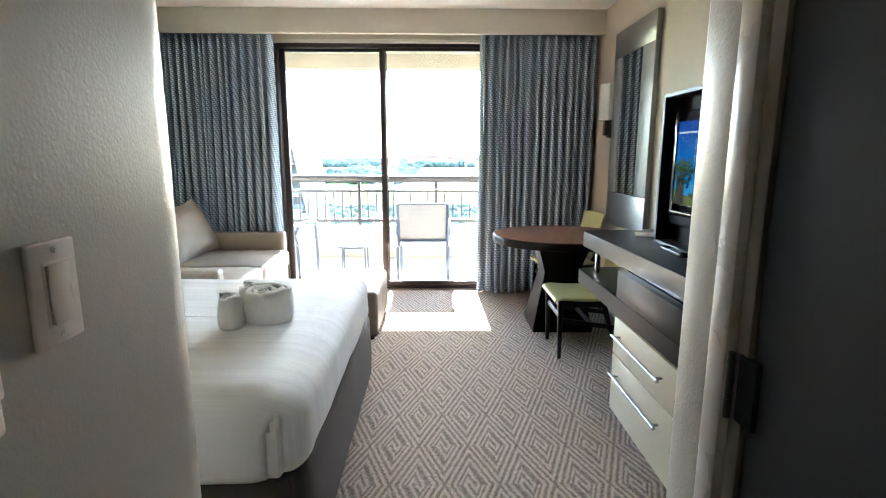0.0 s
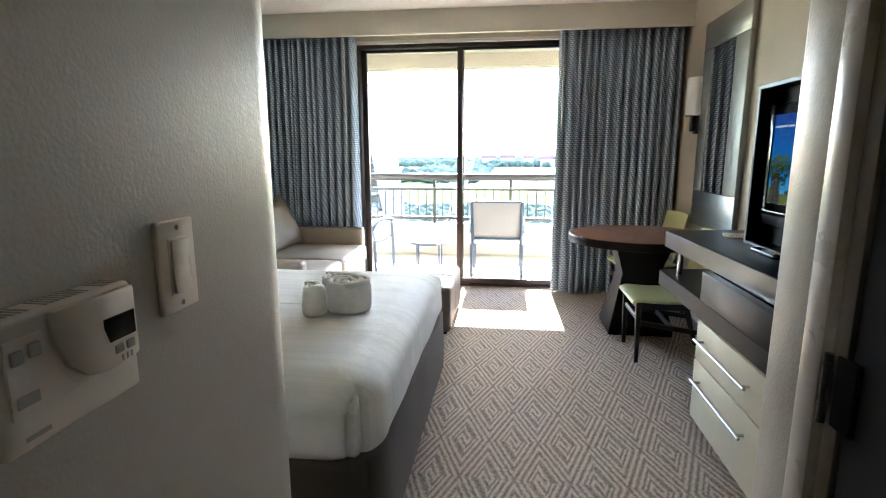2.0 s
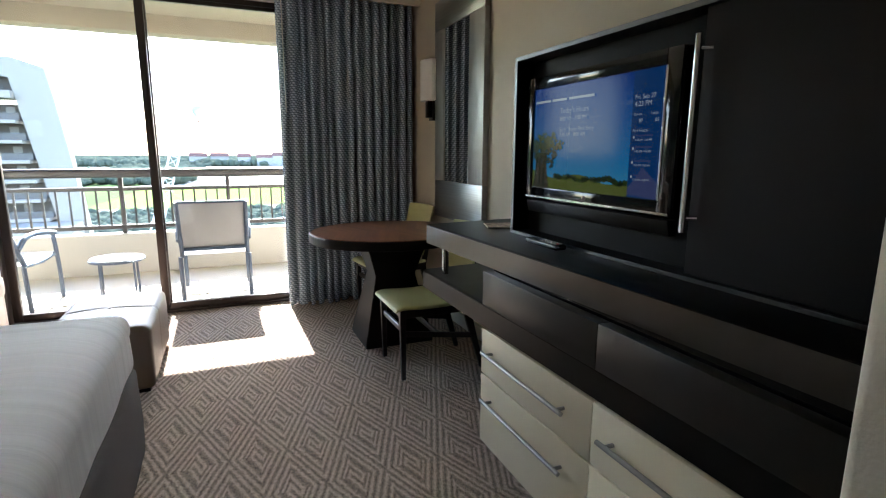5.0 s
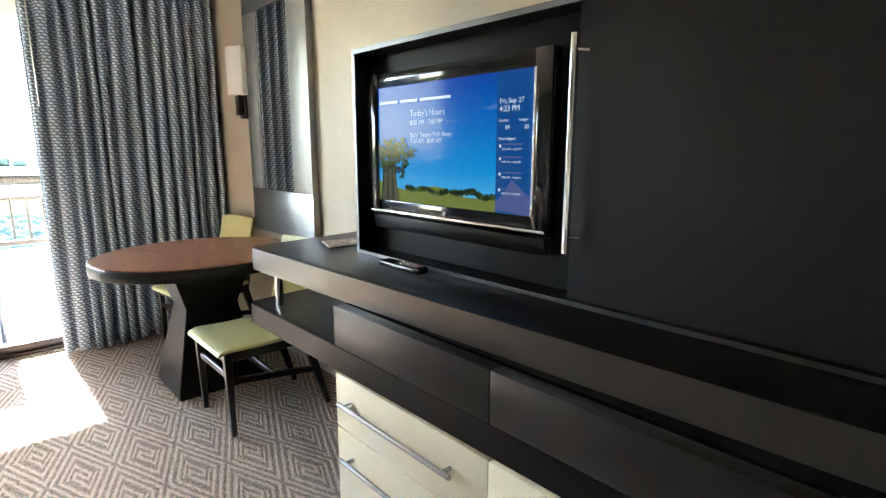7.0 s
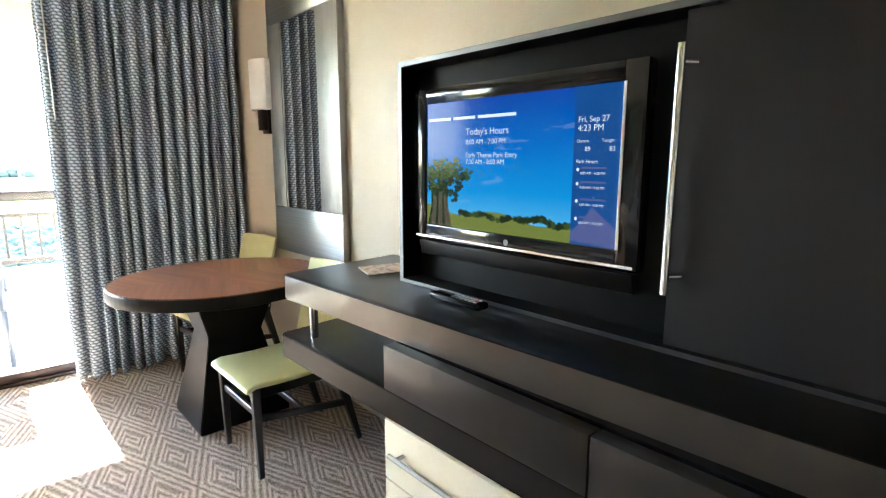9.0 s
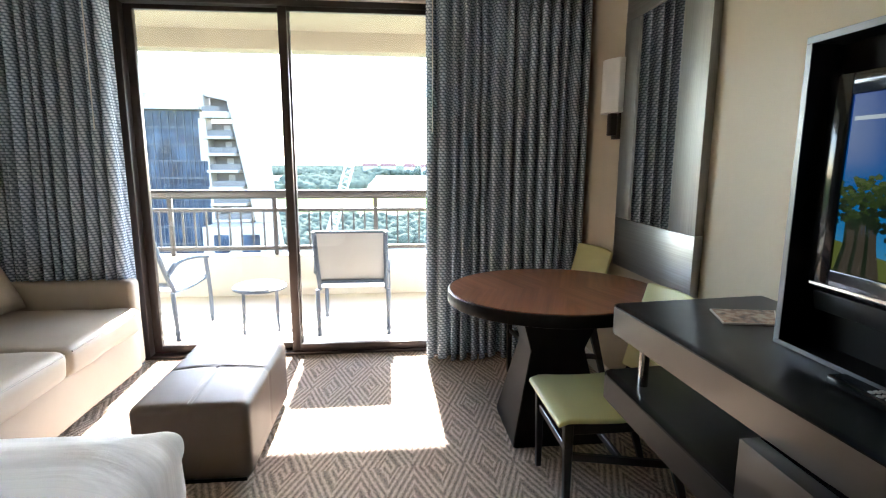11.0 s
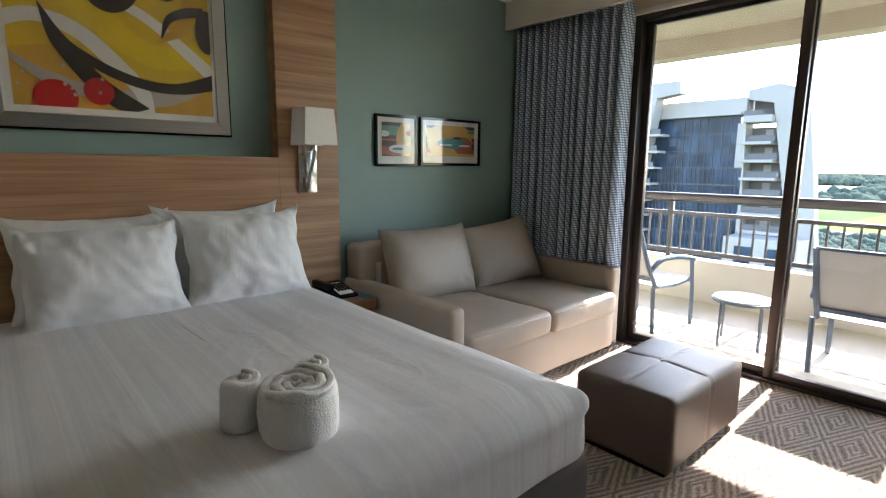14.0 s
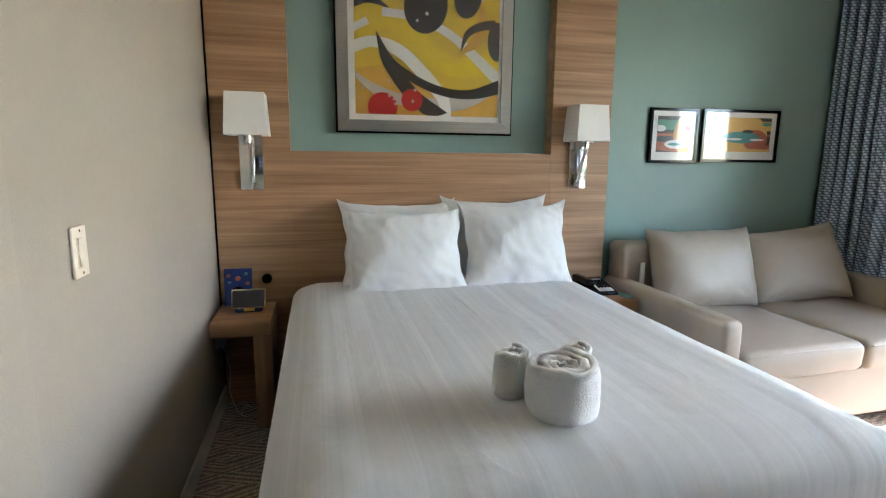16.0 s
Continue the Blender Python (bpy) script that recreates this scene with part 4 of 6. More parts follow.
for k, (w, z) in enumerate(((0.05, 0.595), (0.06, 0.585), (0.04, 0.576))):
    part("text_bar", box(-2.1565, -2.154, 1.165 - w / 2, 1.165 + w / 2, z, z + 0.004), I_GRY, sign)
for y, z, r in ((1.118, 0.715, 0.010), (1.205, 0.722, 0.009), (1.165, 0.70, 0.014), (1.122, 0.68, 0.008), (1.212, 0.672, 0.010)):
    part("printed_mark", prism(oval(y, z, r, r * 0.8, 0, 12), "x", -2.176 - (z - 0.66) * 0.156, -2.1585 - (z - 0.66) * 0.156), I_TEAL if r < 0.0095 else I_RUST, sign)
hub = thing("smart_display", (-2.05, 1.225, 0.557), "small smart display in navy stand with gold bow", "display")
part("foot", rbox((-2.08, 1.165, 0.5575), (-2.00, 1.30, 0.583), 0.01, (4, 4, 2)), M_NAVY, hub, "navy base")
def tilt_box(y0, y1, z0, z1, x, d):
    b = rbox((x - d, y0, z0), (x, y1, z1), 0.006, (2, 4, 4))
    bmesh.ops.rotate(b, verts=b.verts[:], cent=(x, (y0 + y1) / 2, z0), matrix=Matrix.Rotation(radians(-18), 3, "Y"))
    return b
part("bezel", tilt_box(1.15, 1.315, 0.582, 0.68, -2.0, 0.016), paint("gold_bezel", (0.45, 0.33, 0.14), 0.3), hub, "thin gold bezel")
n = Nodes("display_glow")
n.set((0.02, 0.02, 0.02), 0.5, 0.0, Specular_IOR_Level=0.08, Emission_Color=(0.10, 0.08, 0.07, 1), Emission_Strength=0.008)
part("screen", tilt_box(1.156, 1.309, 0.588, 0.674, -1.997, 0.005), n.m, hub, "dim lit screen")
part("bow", rbox((-2.0, 1.21, 0.566), (-1.993, 1.262, 0.585), 0.003, (2, 4, 2)), paint("gold_bow", (0.5, 0.33, 0.08), 0.5), hub, "gold bow")
solid("camera_disc", prism(oval(1.31, 0.69, 0.026, 0.026, 0, 28), "x", -2.1985, -2.175, 0.003), M_BLACK, "small round black device on the headboard", "speaker")
pl = thing("charger", (-2.1, YN + 0.02, 0.36), "white plug charger with coiled cable under the nightstand", "charger")
part("plate", box(-2.09, -2.02, YN, YN + 0.006, 0.36, 0.475, 0.002), M_PLASTIC, pl)
part("plug", box(-2.08, -2.03, YN + 0.006, YN + 0.045, 0.37, 0.42, 0.004), I_WHT, pl)
part("cable", wire([(-2.05, YN + 0.03, 0.37), (-2.04, 1.12, 0.25), (-2.06, 1.11, 0.12), (-2.02, 1.15, 0.02), (-1.98, 1.2, 0.008), (-2.05, 1.22, 0.012), (-2.1, 1.18, 0.01), (-2.0, 1.17, 0.016), (-2.06, 1.24, 0.014)], 0.002, 8, 6), I_WHT, pl)

# ---- sofa ----
def cushion(w, height, thick, seed):
    """A full loose cushion standing on z = 0, facing x: square shoulders, pointed corners and creases drawn to them."""
    nu, nv = 44, 36
    b = bmesh.new()
    grid = {}
    for side in (1, -1):
        for i in range(nu + 1):
            for j in range(nv + 1):
                edge = i in (0, nu) or j in (0, nv)
                if edge and side < 0:
                    grid[i, j, side] = grid[i, j, 1]
                    continue
                u, v = math.sin((-1 + 2 * i / nu) * math.pi / 2), math.sin((-1 + 2 * j / nv) * math.pi / 2)
                full = ((1 - abs(u) ** 5) * (1 - abs(v) ** 4)) ** 0.5
                pull = math.atan2(1 - abs(v), 1 - abs(u) + 1e-4)
                near = max(0.0, abs(u) + abs(v) - 0.9)
                t = thick * full * (0.94 + 0.10 * (1 - u * u) * (1 - v * v))
                t += 0.010 * noise.noise(Vector((u * 1.6 + seed, v * 1.5, side))) * full
                t -= 0.040 * near * full * abs(noise.noise(Vector((pull * 6.0 + seed, u, v))))
                t -= 0.011 * full * abs(noise.noise(Vector((u * 5 + v * 2 + seed, v * 7, side * 2.0)))) * abs(v)
                ear = abs(u * v) ** 6
                yy = u * w / 2 * (1 - 0.045 * (1 - v * v) + 0.02 * ear) + 0.006 * noise.noise(Vector((v * 3, seed, u)))
                zz = height / 2 + v * height / 2 * (1 - 0.05 * (1 - u * u) + 0.05 * ear) + 0.006 * noise.noise(Vector((u * 3, seed + 4, v)))
                grid[i, j, side] = b.verts.new((0.0 if edge else side * t, yy, zz))
    for side in (1, -1):
        for i in range(nu):
            for j in range(nv):
                f = [grid[i, j, side], grid[i + 1, j, side], grid[i + 1, j + 1, side], grid[i, j + 1, side]]
                if len(set(f)) == 4:
                    b.faces.new(f)
    bmesh.ops.recalc_face_normals(b, faces=b.faces[:])
    return b


sofa = thing("sofa", (-1.72, 4.23, 0.0), "taupe leather two-seat sofa with loose back cushions", "sofa")
SY0, SY1 = 3.372, 5.09
part("front_panel", rbox((-1.30, SY0 + 0.10, 0.055), (-1.215, SY1 - 0.11, 0.315), 0.012, (3, 12, 4), wrinkle(4, 0.003, 1)), M_SOFA, sofa)
part("seat_deck", box(-2.24, -1.305, SY0 + 0.10, SY1 - 0.11, 0.07, 0.30), M_SOFA, sofa)
part("arm", rbox((-2.25, SY0, 0.055), (-1.20, SY0 + 0.11, 0.612), 0.03, (14, 2, 8), wrinkle(4, 0.004, 3)), M_SOFA, sofa)
part("arm", rbox((-2.25, SY1 - 0.115, 0.055), (-1.235, SY1, 0.622), 0.03, (14, 2, 8), wrinkle(4, 0.004, 7)), M_SOFA, sofa)
part("back", rbox((-2.265, SY0 + 0.03, 0.10), (-2.08, SY1 - 0.05, 0.835), 0.04, (3, 16, 8), wrinkle(3, 0.005, 9)), M_SOFA, sofa)
half = (SY0 + SY1) / 2
for y0, y1, sd in ((SY0 + 0.112, half - 0.01, 1.0), (half - 0.006, SY1 - 0.118, 2.0)):
    def seat_push(p, nrm, y0=y0, y1=y1, sd=sd):
        u = 2 * (p.y - y0) / (y1 - y0) - 1
        v = 2 * (p.x + 2.05) / 0.87 - 1
        crown = 0.022 * max(0, 1 - u * u) * max(0, 1 - v * v) if p.z > 0.38 else 0.0
        q = Vector((p.x * 4 + sd, p.y * 4, p.z * 3))
        return Vector((0, 0, crown)) + nrm * (0.007 * noise.noise(q) + 0.004 * noise.noise(q * 2.7))
    cu = part("seat_cushion", rbox((-2.05, y0, 0.302), (-1.185, y1, 0.455), 0.045, (14, 12, 3), seat_push), M_SOFA, sofa, "", 70)
    part("piping", wire([(-1.19, y0 + 0.03, 0.435), (-1.183, (y0 + y1) / 2, 0.442), (-1.19, y1 - 0.03, 0.435)], 0.004, 8, 6), M_SOFA, cu)
for y, w, yaw, lean, sd, x in ((3.89, 0.72, 0, 18, 3.0, -1.90), (4.585, 0.68, -10, 24, 6.0, -1.89)):
    b = cushion(w, 0.49, 0.115, sd)
    m = Matrix.Translation((x, y, 0.452)) @ Matrix.Rotation(radians(yaw), 4, "Z") @ Matrix.Rotation(radians(-yaw * 0.7), 4, "X") @ Matrix.Rotation(radians(-lean), 4, "Y")
    bmesh.ops.transform(b, verts=b.verts[:], matrix=m)
    part("back_cushion", b, M_SOFA, sofa, "loose taupe back cushion", 70)
part("label_flap", box(-2.06, -2.045, SY0 + 0.135, SY0 + 0.165, 0.52, 0.72, 0.003), I_WHT, sofa, "white care label at the cushion")
for x in (-2.18, -1.3):
    for y in (SY0 + 0.06, SY1 - 0.06):
        part("foot", tube((x, y, 0.0), (x, y, 0.06), 0.02, 12, r2=0.026), M_WALNUT, sofa, "dark wooden foot")

# ---- ottoman ----
ot = thing("ottoman", (-0.46, 4.13, 0.0), "brown leather block ottoman with stitched seams", "ottoman")
OX0, OX1, OY0, OY1, OZ = -0.70, -0.215, 3.73, 4.53, 0.365
def otto_push(p, nrm):
    u, v = 2 * (p.x - OX0) / (OX1 - OX0) - 1, 2 * (p.y - OY0) / (OY1 - OY0) - 1
    q = Vector((p.x * 3.5, p.y * 3.5, p.z * 3.5))
    crown = 0.018 * (1 - u * u) * (1 - v * v) if p.z > 0.3 else 0
    seam = -0.006 * (math.exp(-(u / 0.03) ** 2) + math.exp(-(v / 0.02) ** 2)) if p.z > 0.3 else -0.004 * math.exp(-(v / 0.02) ** 2)
    return Vector((0, 0, crown)) + nrm * (0.006 * noise.noise(q) + seam)
part("body", rbox((OX0, OY0, 0.02), (OX1, OY1, OZ), 0.035, (30, 40, 8), otto_push, 5), M_OTTO, ot, "", 70)
M_STITCH = paint("stitching", (0.26, 0.21, 0.17), 0.6)
xm, ym = (OX0 + OX1) / 2, (OY0 + OY1) / 2
for d in (-0.008, 0.008):
    part("seam", wire([(xm + d, OY0 + 0.03, OZ + 0.0), (xm + d, (OY0 + ym) / 2, OZ + 0.011), (xm + d, ym, OZ + 0.013), (xm + d, (OY1 + ym) / 2, OZ + 0.011), (xm + d, OY1 - 0.03, OZ)], 0.0018, 8, 6), M_STITCH, ot)
    part("seam", wire([(OX0 + 0.03, ym + d, OZ), ((OX0 + xm) / 2, ym + d, OZ + 0.011), (xm, ym + d, OZ + 0.013), ((OX1 + xm) / 2, ym + d, OZ + 0.011), (OX1 - 0.03, ym + d, OZ)], 0.0018, 8, 6), M_STITCH, ot)
part("plinth", box(OX0 + 0.03, OX1 - 0.03, OY0 + 0.03, OY1 - 0.03, 0.0, 0.022), M_BLACK, ot)

# ---- dresser with desk end ----
dr = thing("dresser", (1.42, 1.9, 0.0), "long espresso dresser with cream drawers and steel edges", "dresser")
M_SHEEN = paint("bronze_laminate", (0.011, 0.0095, 0.0085), 0.38, 300, 0.02, mottle=0.03, Specular_IOR_Level=0.4, Specular_Tint=(1.0, 0.95, 0.88, 1))
M_HANDLE = brushed("handle_steel", (0.34, 0.33, 0.315), 0.34, 1)
M_FRAME = brushed("dark_steel", (0.16, 0.16, 0.165), 0.35, 1, 0.08)
M_DTOP = paint("black_top", (0.008, 0.007, 0.006), 0.36, 500, 0.02, mottle=0.02, Specular_IOR_Level=0.2)
DY0, DY1, DYE = 1.075, 2.59, 3.30
DF = 1.118


def slab(z0, z1, x_far, x_near, r=0.05):
    """A slab whose front edge runs at a slight slant and turns round a corner at the desk end."""
    pts = [(XR - 0.002, DY0), (x_near, DY0)]
    for i in range(7):
        a = math.pi - i / 6 * math.pi / 2
        pts.append((x_far + r + r * math.cos(a), DYE - r + r * math.sin(a)))
    pts += [(XR - 0.002, DYE + 0.05)]
    return pts


top = part("top", prism(slab(0, 0, 1.139, 1.225), "z", 0.80, 0.89, 0.003), [M_DTOP], dr, "black satin worktop")
line = slab(0, 0, 1.137, 1.223)[1:-1]
def band(line, z0, z1, off=0.002):
    b = bmesh.new()
    lo = [b.verts.new((p[0] - off, p[1] + (off if i > 1 else 0), z0)) for i, p in enumerate(line)]
    hi = [b.verts.new((p[0] - off, p[1] + (off if i > 1 else 0), z1)) for i, p in enumerate(line)]
    for i in range(len(line) - 1):
        b.faces.new((lo[i], lo[i + 1], hi[i + 1], hi[i]))
    bmesh.ops.solidify(b, geom=b.faces[:], thickness=0.002)
    return b


part("edge_band", band(line, 0.798, 0.888), M_STEEL, top, "brushed steel edge band")
low = slab(0, 0, 1.12, 1.118)
low = [(XR - 0.002, DY0), (DF + 0.02, DY0)] + low[2:]
sh = part("shelf", prism(low, "z", 0.562, 0.65, 0.003), M_DTOP, dr, "black shelf under the desk end")
part("edge_band", band(low[1:-1], 0.564, 0.648, 0.004), M_SHEEN, sh, "bronze-grey laminate edge band")
part("carcass", box(DF + 0.022, XR - 0.003, DY0 + 0.002, DY1, 0.06, 0.56), M_DARK, dr)
part("upper_carcass", box(DF + 0.05, XR - 0.003, DY0 + 0.002, DY1, 0.652, 0.799), M_BLACK, dr)
part("plinth", box(DF + 0.05, XR - 0.003, DY0 + 0.002, DY1 - 0.02, 0.0, 0.06), M_BLACK, dr)
for x, y in ((1.20, 3.16), (1.60, 3.16)):
    part("post", tube((x, y, 0.65), (x, y, 0.80), 0.016, 20), M_CHROME, dr, "chrome post")
mid = 1.895
for y0, y1 in ((mid + 0.0012, DY1), (DY0 + 0.003, mid - 0.0012)):
    part("upper_drawer", box(DF, DF + 0.045, y0, y1, 0.655, 0.793, 0.003), M_SHEEN, dr, "bronze-grey drawer front")
    for z0, z1, hz in ((0.366, 0.558, 0.475), (0.062, 0.360, 0.272)):
        d = part("drawer", box(DF, DF + 0.02, y0, y1, z0, z1, 0.003), M_CREAM_LACQ, dr, "cream lacquered drawer front")
        hy0, hy1 = y0 + 0.10, y1 - 0.062
        hh = part("handle", tube((DF - 0.032, hy0, hz), (DF - 0.032, hy1, hz), 0.0075, 16), M_HANDLE, d, "brushed steel bar handle")
        for y in (hy0 + 0.03, hy1 - 0.03):
            tube_b = tube((DF - 0.032, y, hz), (DF, y, hz), 0.006, 12)
            part("standoff", tube_b, M_HANDLE, d)

# ---- television alcove ----
TX, TY1, TYM = 1.414, 2.885, 1.90
tvc = thing("media_panel", (1.57, 2.0, 0.89), "black wall panel with television alcove and sliding door", "cabinet")
M_NICHE = paint("matt_black_lining", (0.006, 0.006, 0.006), 0.45, 200, 0.05, Specular_IOR_Level=0.12)
for name, y0, y1, z0, z1 in (("frame_top", DY0 + 0.003, TY1, 1.652, 1.669), ("frame_side", TY1 - 0.018, TY1, 0.905, 1.6515), ("frame_bottom", DY0 + 0.003, TY1, 0.892, 0.9045)):
    f = part(name, box(TX + 0.002, XR - 0.003, y0, y1, z0, z1), M_NICHE, tvc, "black alcove lining")
    part("metal_edge", box(TX - 0.001, TX + 0.0018, y0, y1, z0, z1, 0.0006, 1), M_FRAME, f, "grey metal frame edge")
part("outer_side", box(TX + 0.004, XR - 0.004, TY1 + 0.0002, TY1 + 0.0022, 0.894, 1.667), M_FRAME, tvc, "grey metal outer side")
part("back_panel", box(1.50, XR - 0.003, DY0 + 0.003, TY1 - 0.018, 0.905, 1.652), M_NICHE, tvc, "black back panel")
part("sliding_door", box(TX + 0.016, TX + 0.04, DY0 + 0.004, TYM, 0.907, 1.650, 0.003), paint("matt_dark", (0.023, 0.021, 0.0195), 0.6, 300, 0.1, Specular_IOR_Level=0.15), tvc, "matt dark sliding door")
bar_h = part("handle", tube((TX - 0.014, 1.893, 1.034), (TX - 0.014, 1.893, 1.578), 0.0095, 18), M_CHROME, tvc, "tall brushed steel bar handle")
for z in (1.075, 1.54):
    part("standoff", tube((TX - 0.014, 1.893, z), (TX + 0.016, 1.872, z), 0.007, 12), M_CHROME, bar_h)

tv = thing("television", (1.48, 2.41, 1.02), "black flat television showing a blue park information screen", "television")
TVX = 1.453
SY_0, SY_1, SZ_0, SZ_1 = 2.045, 2.775, 1.112, 1.522
part("cabinet", rbox((TVX + 0.003, 1.985, 1.055), (1.498, 2.838, 1.575), 0.012, (3, 10, 8)), M_BLACK, tv, "gloss black television body")
for y0, y1, z0, z1 in ((1.985, SY_0, 1.06, 1.572), (SY_1, 2.838, 1.06, 1.572), (SY_0, SY_1, SZ_1, 1.572), (SY_0, SY_1, 1.06, SZ_0)):
    part("bezel", box(TVX - 0.006, TVX + 0.004, y0, y1, z0, z1, 0.004), M_BLACK, tv, "gloss black bezel")
part("trim", box(TVX - 0.0075, TVX - 0.0055, 1.995, 2.828, 1.066, 1.074, 0.0008, 1), M_CHROME, tv, "thin chrome trim")
part("trim", box(TVX - 0.0085, TVX - 0.0055, SY_0 - 0.008, SY_0, SZ_0, SZ_1, 0.0008, 1), paint("silver_strip", (0.62, 0.62, 0.62), 0.4, 200, 0.02, metal=0.3), tv, "thin silver trim")
part("speaker_bar", prism([(TVX, 1.052), (1.495, 1.052), (1.495, 1.0), (TVX + 0.012, 1.0)], "y", 2.0, 2.823, 0.004), M_DTOP, tv, "dark speaker bar")
part("mount", box(1.48, 1.501, 2.2, 2.6, 1.1, 1.4), M_BLACK, tv)
part("maker_mark", prism(oval(2.405, 1.088, 0.009, 0.009, 0, 24), "x", TVX - 0.0075, TVX - 0.006), I_GRY, tv, "small grey round maker's mark")


def glow(name, color, strength=1.0):
    n = Nodes(name)
    return n.set((0.004, 0.004, 0.004), 0.12, 0.0, Specular_IOR_Level=0.05, Emission_Color=(*color, 1), Emission_Strength=strength * TV_LIGHT)


TV_LIGHT = 0.018
n = Nodes("screen_sky")
sx = n.add("SeparateXYZ")
n.put(sx.inputs[0], n.coord.outputs["Generated"])
cl = n.noise(n.mapped((1, 1, 2.5), space="Generated"), 3.0, 5)
skyc = n.ramp(sx.outputs[2], [(0.0, (0.12, 0.58, 0.92)), (0.3, (0.010, 0.33, 0.78)), (0.65, (0.004, 0.17, 0.60)), (1.0, (0.004, 0.07, 0.42))])
skyc = n.mix(n.math("MULTIPLY", n.math("GREATER_THAN", cl, 0.62), 0.12), skyc, (0.6, 0.75, 0.9))
n.set((0.004, 0.004, 0.004), 0.12, 0.0, Specular_IOR_Level=0.05, Emission_Color=skyc, Emission_Strength=TV_LIGHT)
scr = part("screen", box(TVX + 0.0, TVX + 0.002, SY_0, SY_1, SZ_0, SZ_1), n.m, tv, "lit screen with blue sky picture")
R_SCR = (SY_0, SY_1, SZ_0, SZ_1)


def s_pt(u, v):
    """u from the screen's left, v from its bottom, both 0 to 1."""
    return (SY_1 - u * (SY_1 - SY_0), SZ_0 + v * (SZ_1 - SZ_0))


tv_n = [0]


def s_shape(points, material):
    tv_n[0] += 1
    flat([s_pt(*p) for p in points], TVX - 0.0002 - 0.000012 * tv_n[0], material, "picture_shape", scr, "", R_SCR)


G_GRASS, G_DARK, G_TREE, G_BARK, G_PANEL, G_MTN, G_TEXT, G_LEAF = glow("g_grass", (0.19, 0.24, 0.05)), glow("g_dark", (0.015, 0.03, 0.012)), glow("g_tree", (0.045, 0.085, 0.02)), glow("g_bark", (0.095, 0.08, 0.052)), glow("g_panel", (0.010, 0.085, 0.30)), glow("g_mountain", (0.10, 0.13, 0.32)), glow("g_text", (0.85, 1.0, 1.1)), glow("g_leaf", (0.10, 0.16, 0.04))
rnd = random.Random(5)
s_shape([(0, 0), (1, 0)] + [(1 - i / 20, 0.10 + 0.03 * math.sin(i * 0.7) + 0.004 * i * 0.6) for i in range(21)], G_GRASS)
for k in range(90):
    u = 0.2 + 0.6 * rnd.random() ** 0.8
    s_shape([(u + 0.014 * rnd.uniform(0.5, 1.3) * math.cos(a), 0.12 + 0.02 * math.sin(u * 31) * math.sin(u * 11) + 0.024 * rnd.uniform(0.4, 1.5) * math.sin(a)) for a in (i / 9 * 2 * math.pi for i in range(9))], G_DARK if k % 3 else G_TREE)
for k in range(9):
    u = 0.02 + k * 0.017
    s_shape([(u - 0.012, 0.0), (u + 0.016, 0.0), (u + 0.010 + (4 - k) * 0.004, 0.16), (0.09 + (k - 4) * 0.012, 0.34), (0.08 + (k - 4) * 0.012, 0.34), (u - 0.004 + (4 - k) * 0.004, 0.16)], G_BARK if k % 3 else G_DARK)
for k in range(210):
    a, r = rnd.random() * 6.28, rnd.random() ** 0.55
    edge = 1 + 0.16 * math.sin(a * 5 + 1) + 0.1 * math.sin(a * 9)
    u, v = 0.125 + 0.145 * r * edge * math.cos(a), 0.41 + 0.165 * r * edge * math.sin(a)
    lit = math.sin(a) * r + rnd.uniform(-0.5, 0.5)
    s_shape([(u + 0.013 * rnd.uniform(0.5, 1.4) * math.cos(q), v + 0.018 * rnd.uniform(0.5, 1.4) * math.sin(q)) for q in (i / 8 * 2 * math.pi for i in range(8))], G_LEAF if lit > 0.45 else G_TREE if lit > -0.15 else G_DARK)
s_shape([(0.815, 0), (1, 0), (1, 1), (0.815, 1)], G_PANEL)
s_shape([(0.815, 0.02), (1, 0.0), (1, 0.12), (0.94, 0.2), (0.90, 0.25), (0.86, 0.15), (0.815, 0.08)], G_MTN)
T = Matrix(((0, 0, -1, 0), (-1, 0, 0, 0), (0, 1, 0, 0), (0, 0, 0, 1)))


def s_text(body, u, v, size):
    y, z = s_pt(u, v)
    lettering(body, size, Matrix.Translation((TVX - 0.0052, y, z)) @ T, G_TEXT, "lettering", scr)


s_text("Today's Hours", 0.265, 0.735, 0.030)
s_text("8:00 AM - 7:00 PM", 0.265, 0.665, 0.022)
s_text("Early Theme Park Entry", 0.265, 0.565, 0.022)
s_text("7:30 AM - 8:00 AM", 0.265, 0.515, 0.021)
s_text("Fri, Sep 27", 0.83, 0.78, 0.021)
s_text("4:23 PM", 0.83, 0.725, 0.023)
s_text("Current", 0.828, 0.655, 0.011)
s_text("Tonight", 0.928, 0.655, 0.011)
s_text("89", 0.862, 0.60, 0.017)
s_text("83", 0.958, 0.60, 0.017)
s_text("Park Hours", 0.828, 0.525, 0.014)
for v in (0.455, 0.365, 0.255, 0.14):
    s_text(("8:00 AM - 6:00 PM", "9:00 AM - 9:00 PM", "9:00 AM - 9:00 PM", "8:00 AM - 7:00 PM")[(0.455, 0.365, 0.255, 0.14).index(v)], 0.848, v, 0.0095)
    s_shape([(0.85, v + 0.035), (0.95, v + 0.035), (0.95, v + 0.048), (0.85, v + 0.048)], G_MTN)
    s_shape(oval(0.836, v + 0.03, 0.006, 0.012, 0, 12), G_TEXT)
for u0, u1 in ((0.02, 0.17), (0.185, 0.32), (0.335, 0.545)):
    s_shape([(u0, 0.855), (u1, 0.855), (u1, 0.878), (u0, 0.878)], G_TEXT)

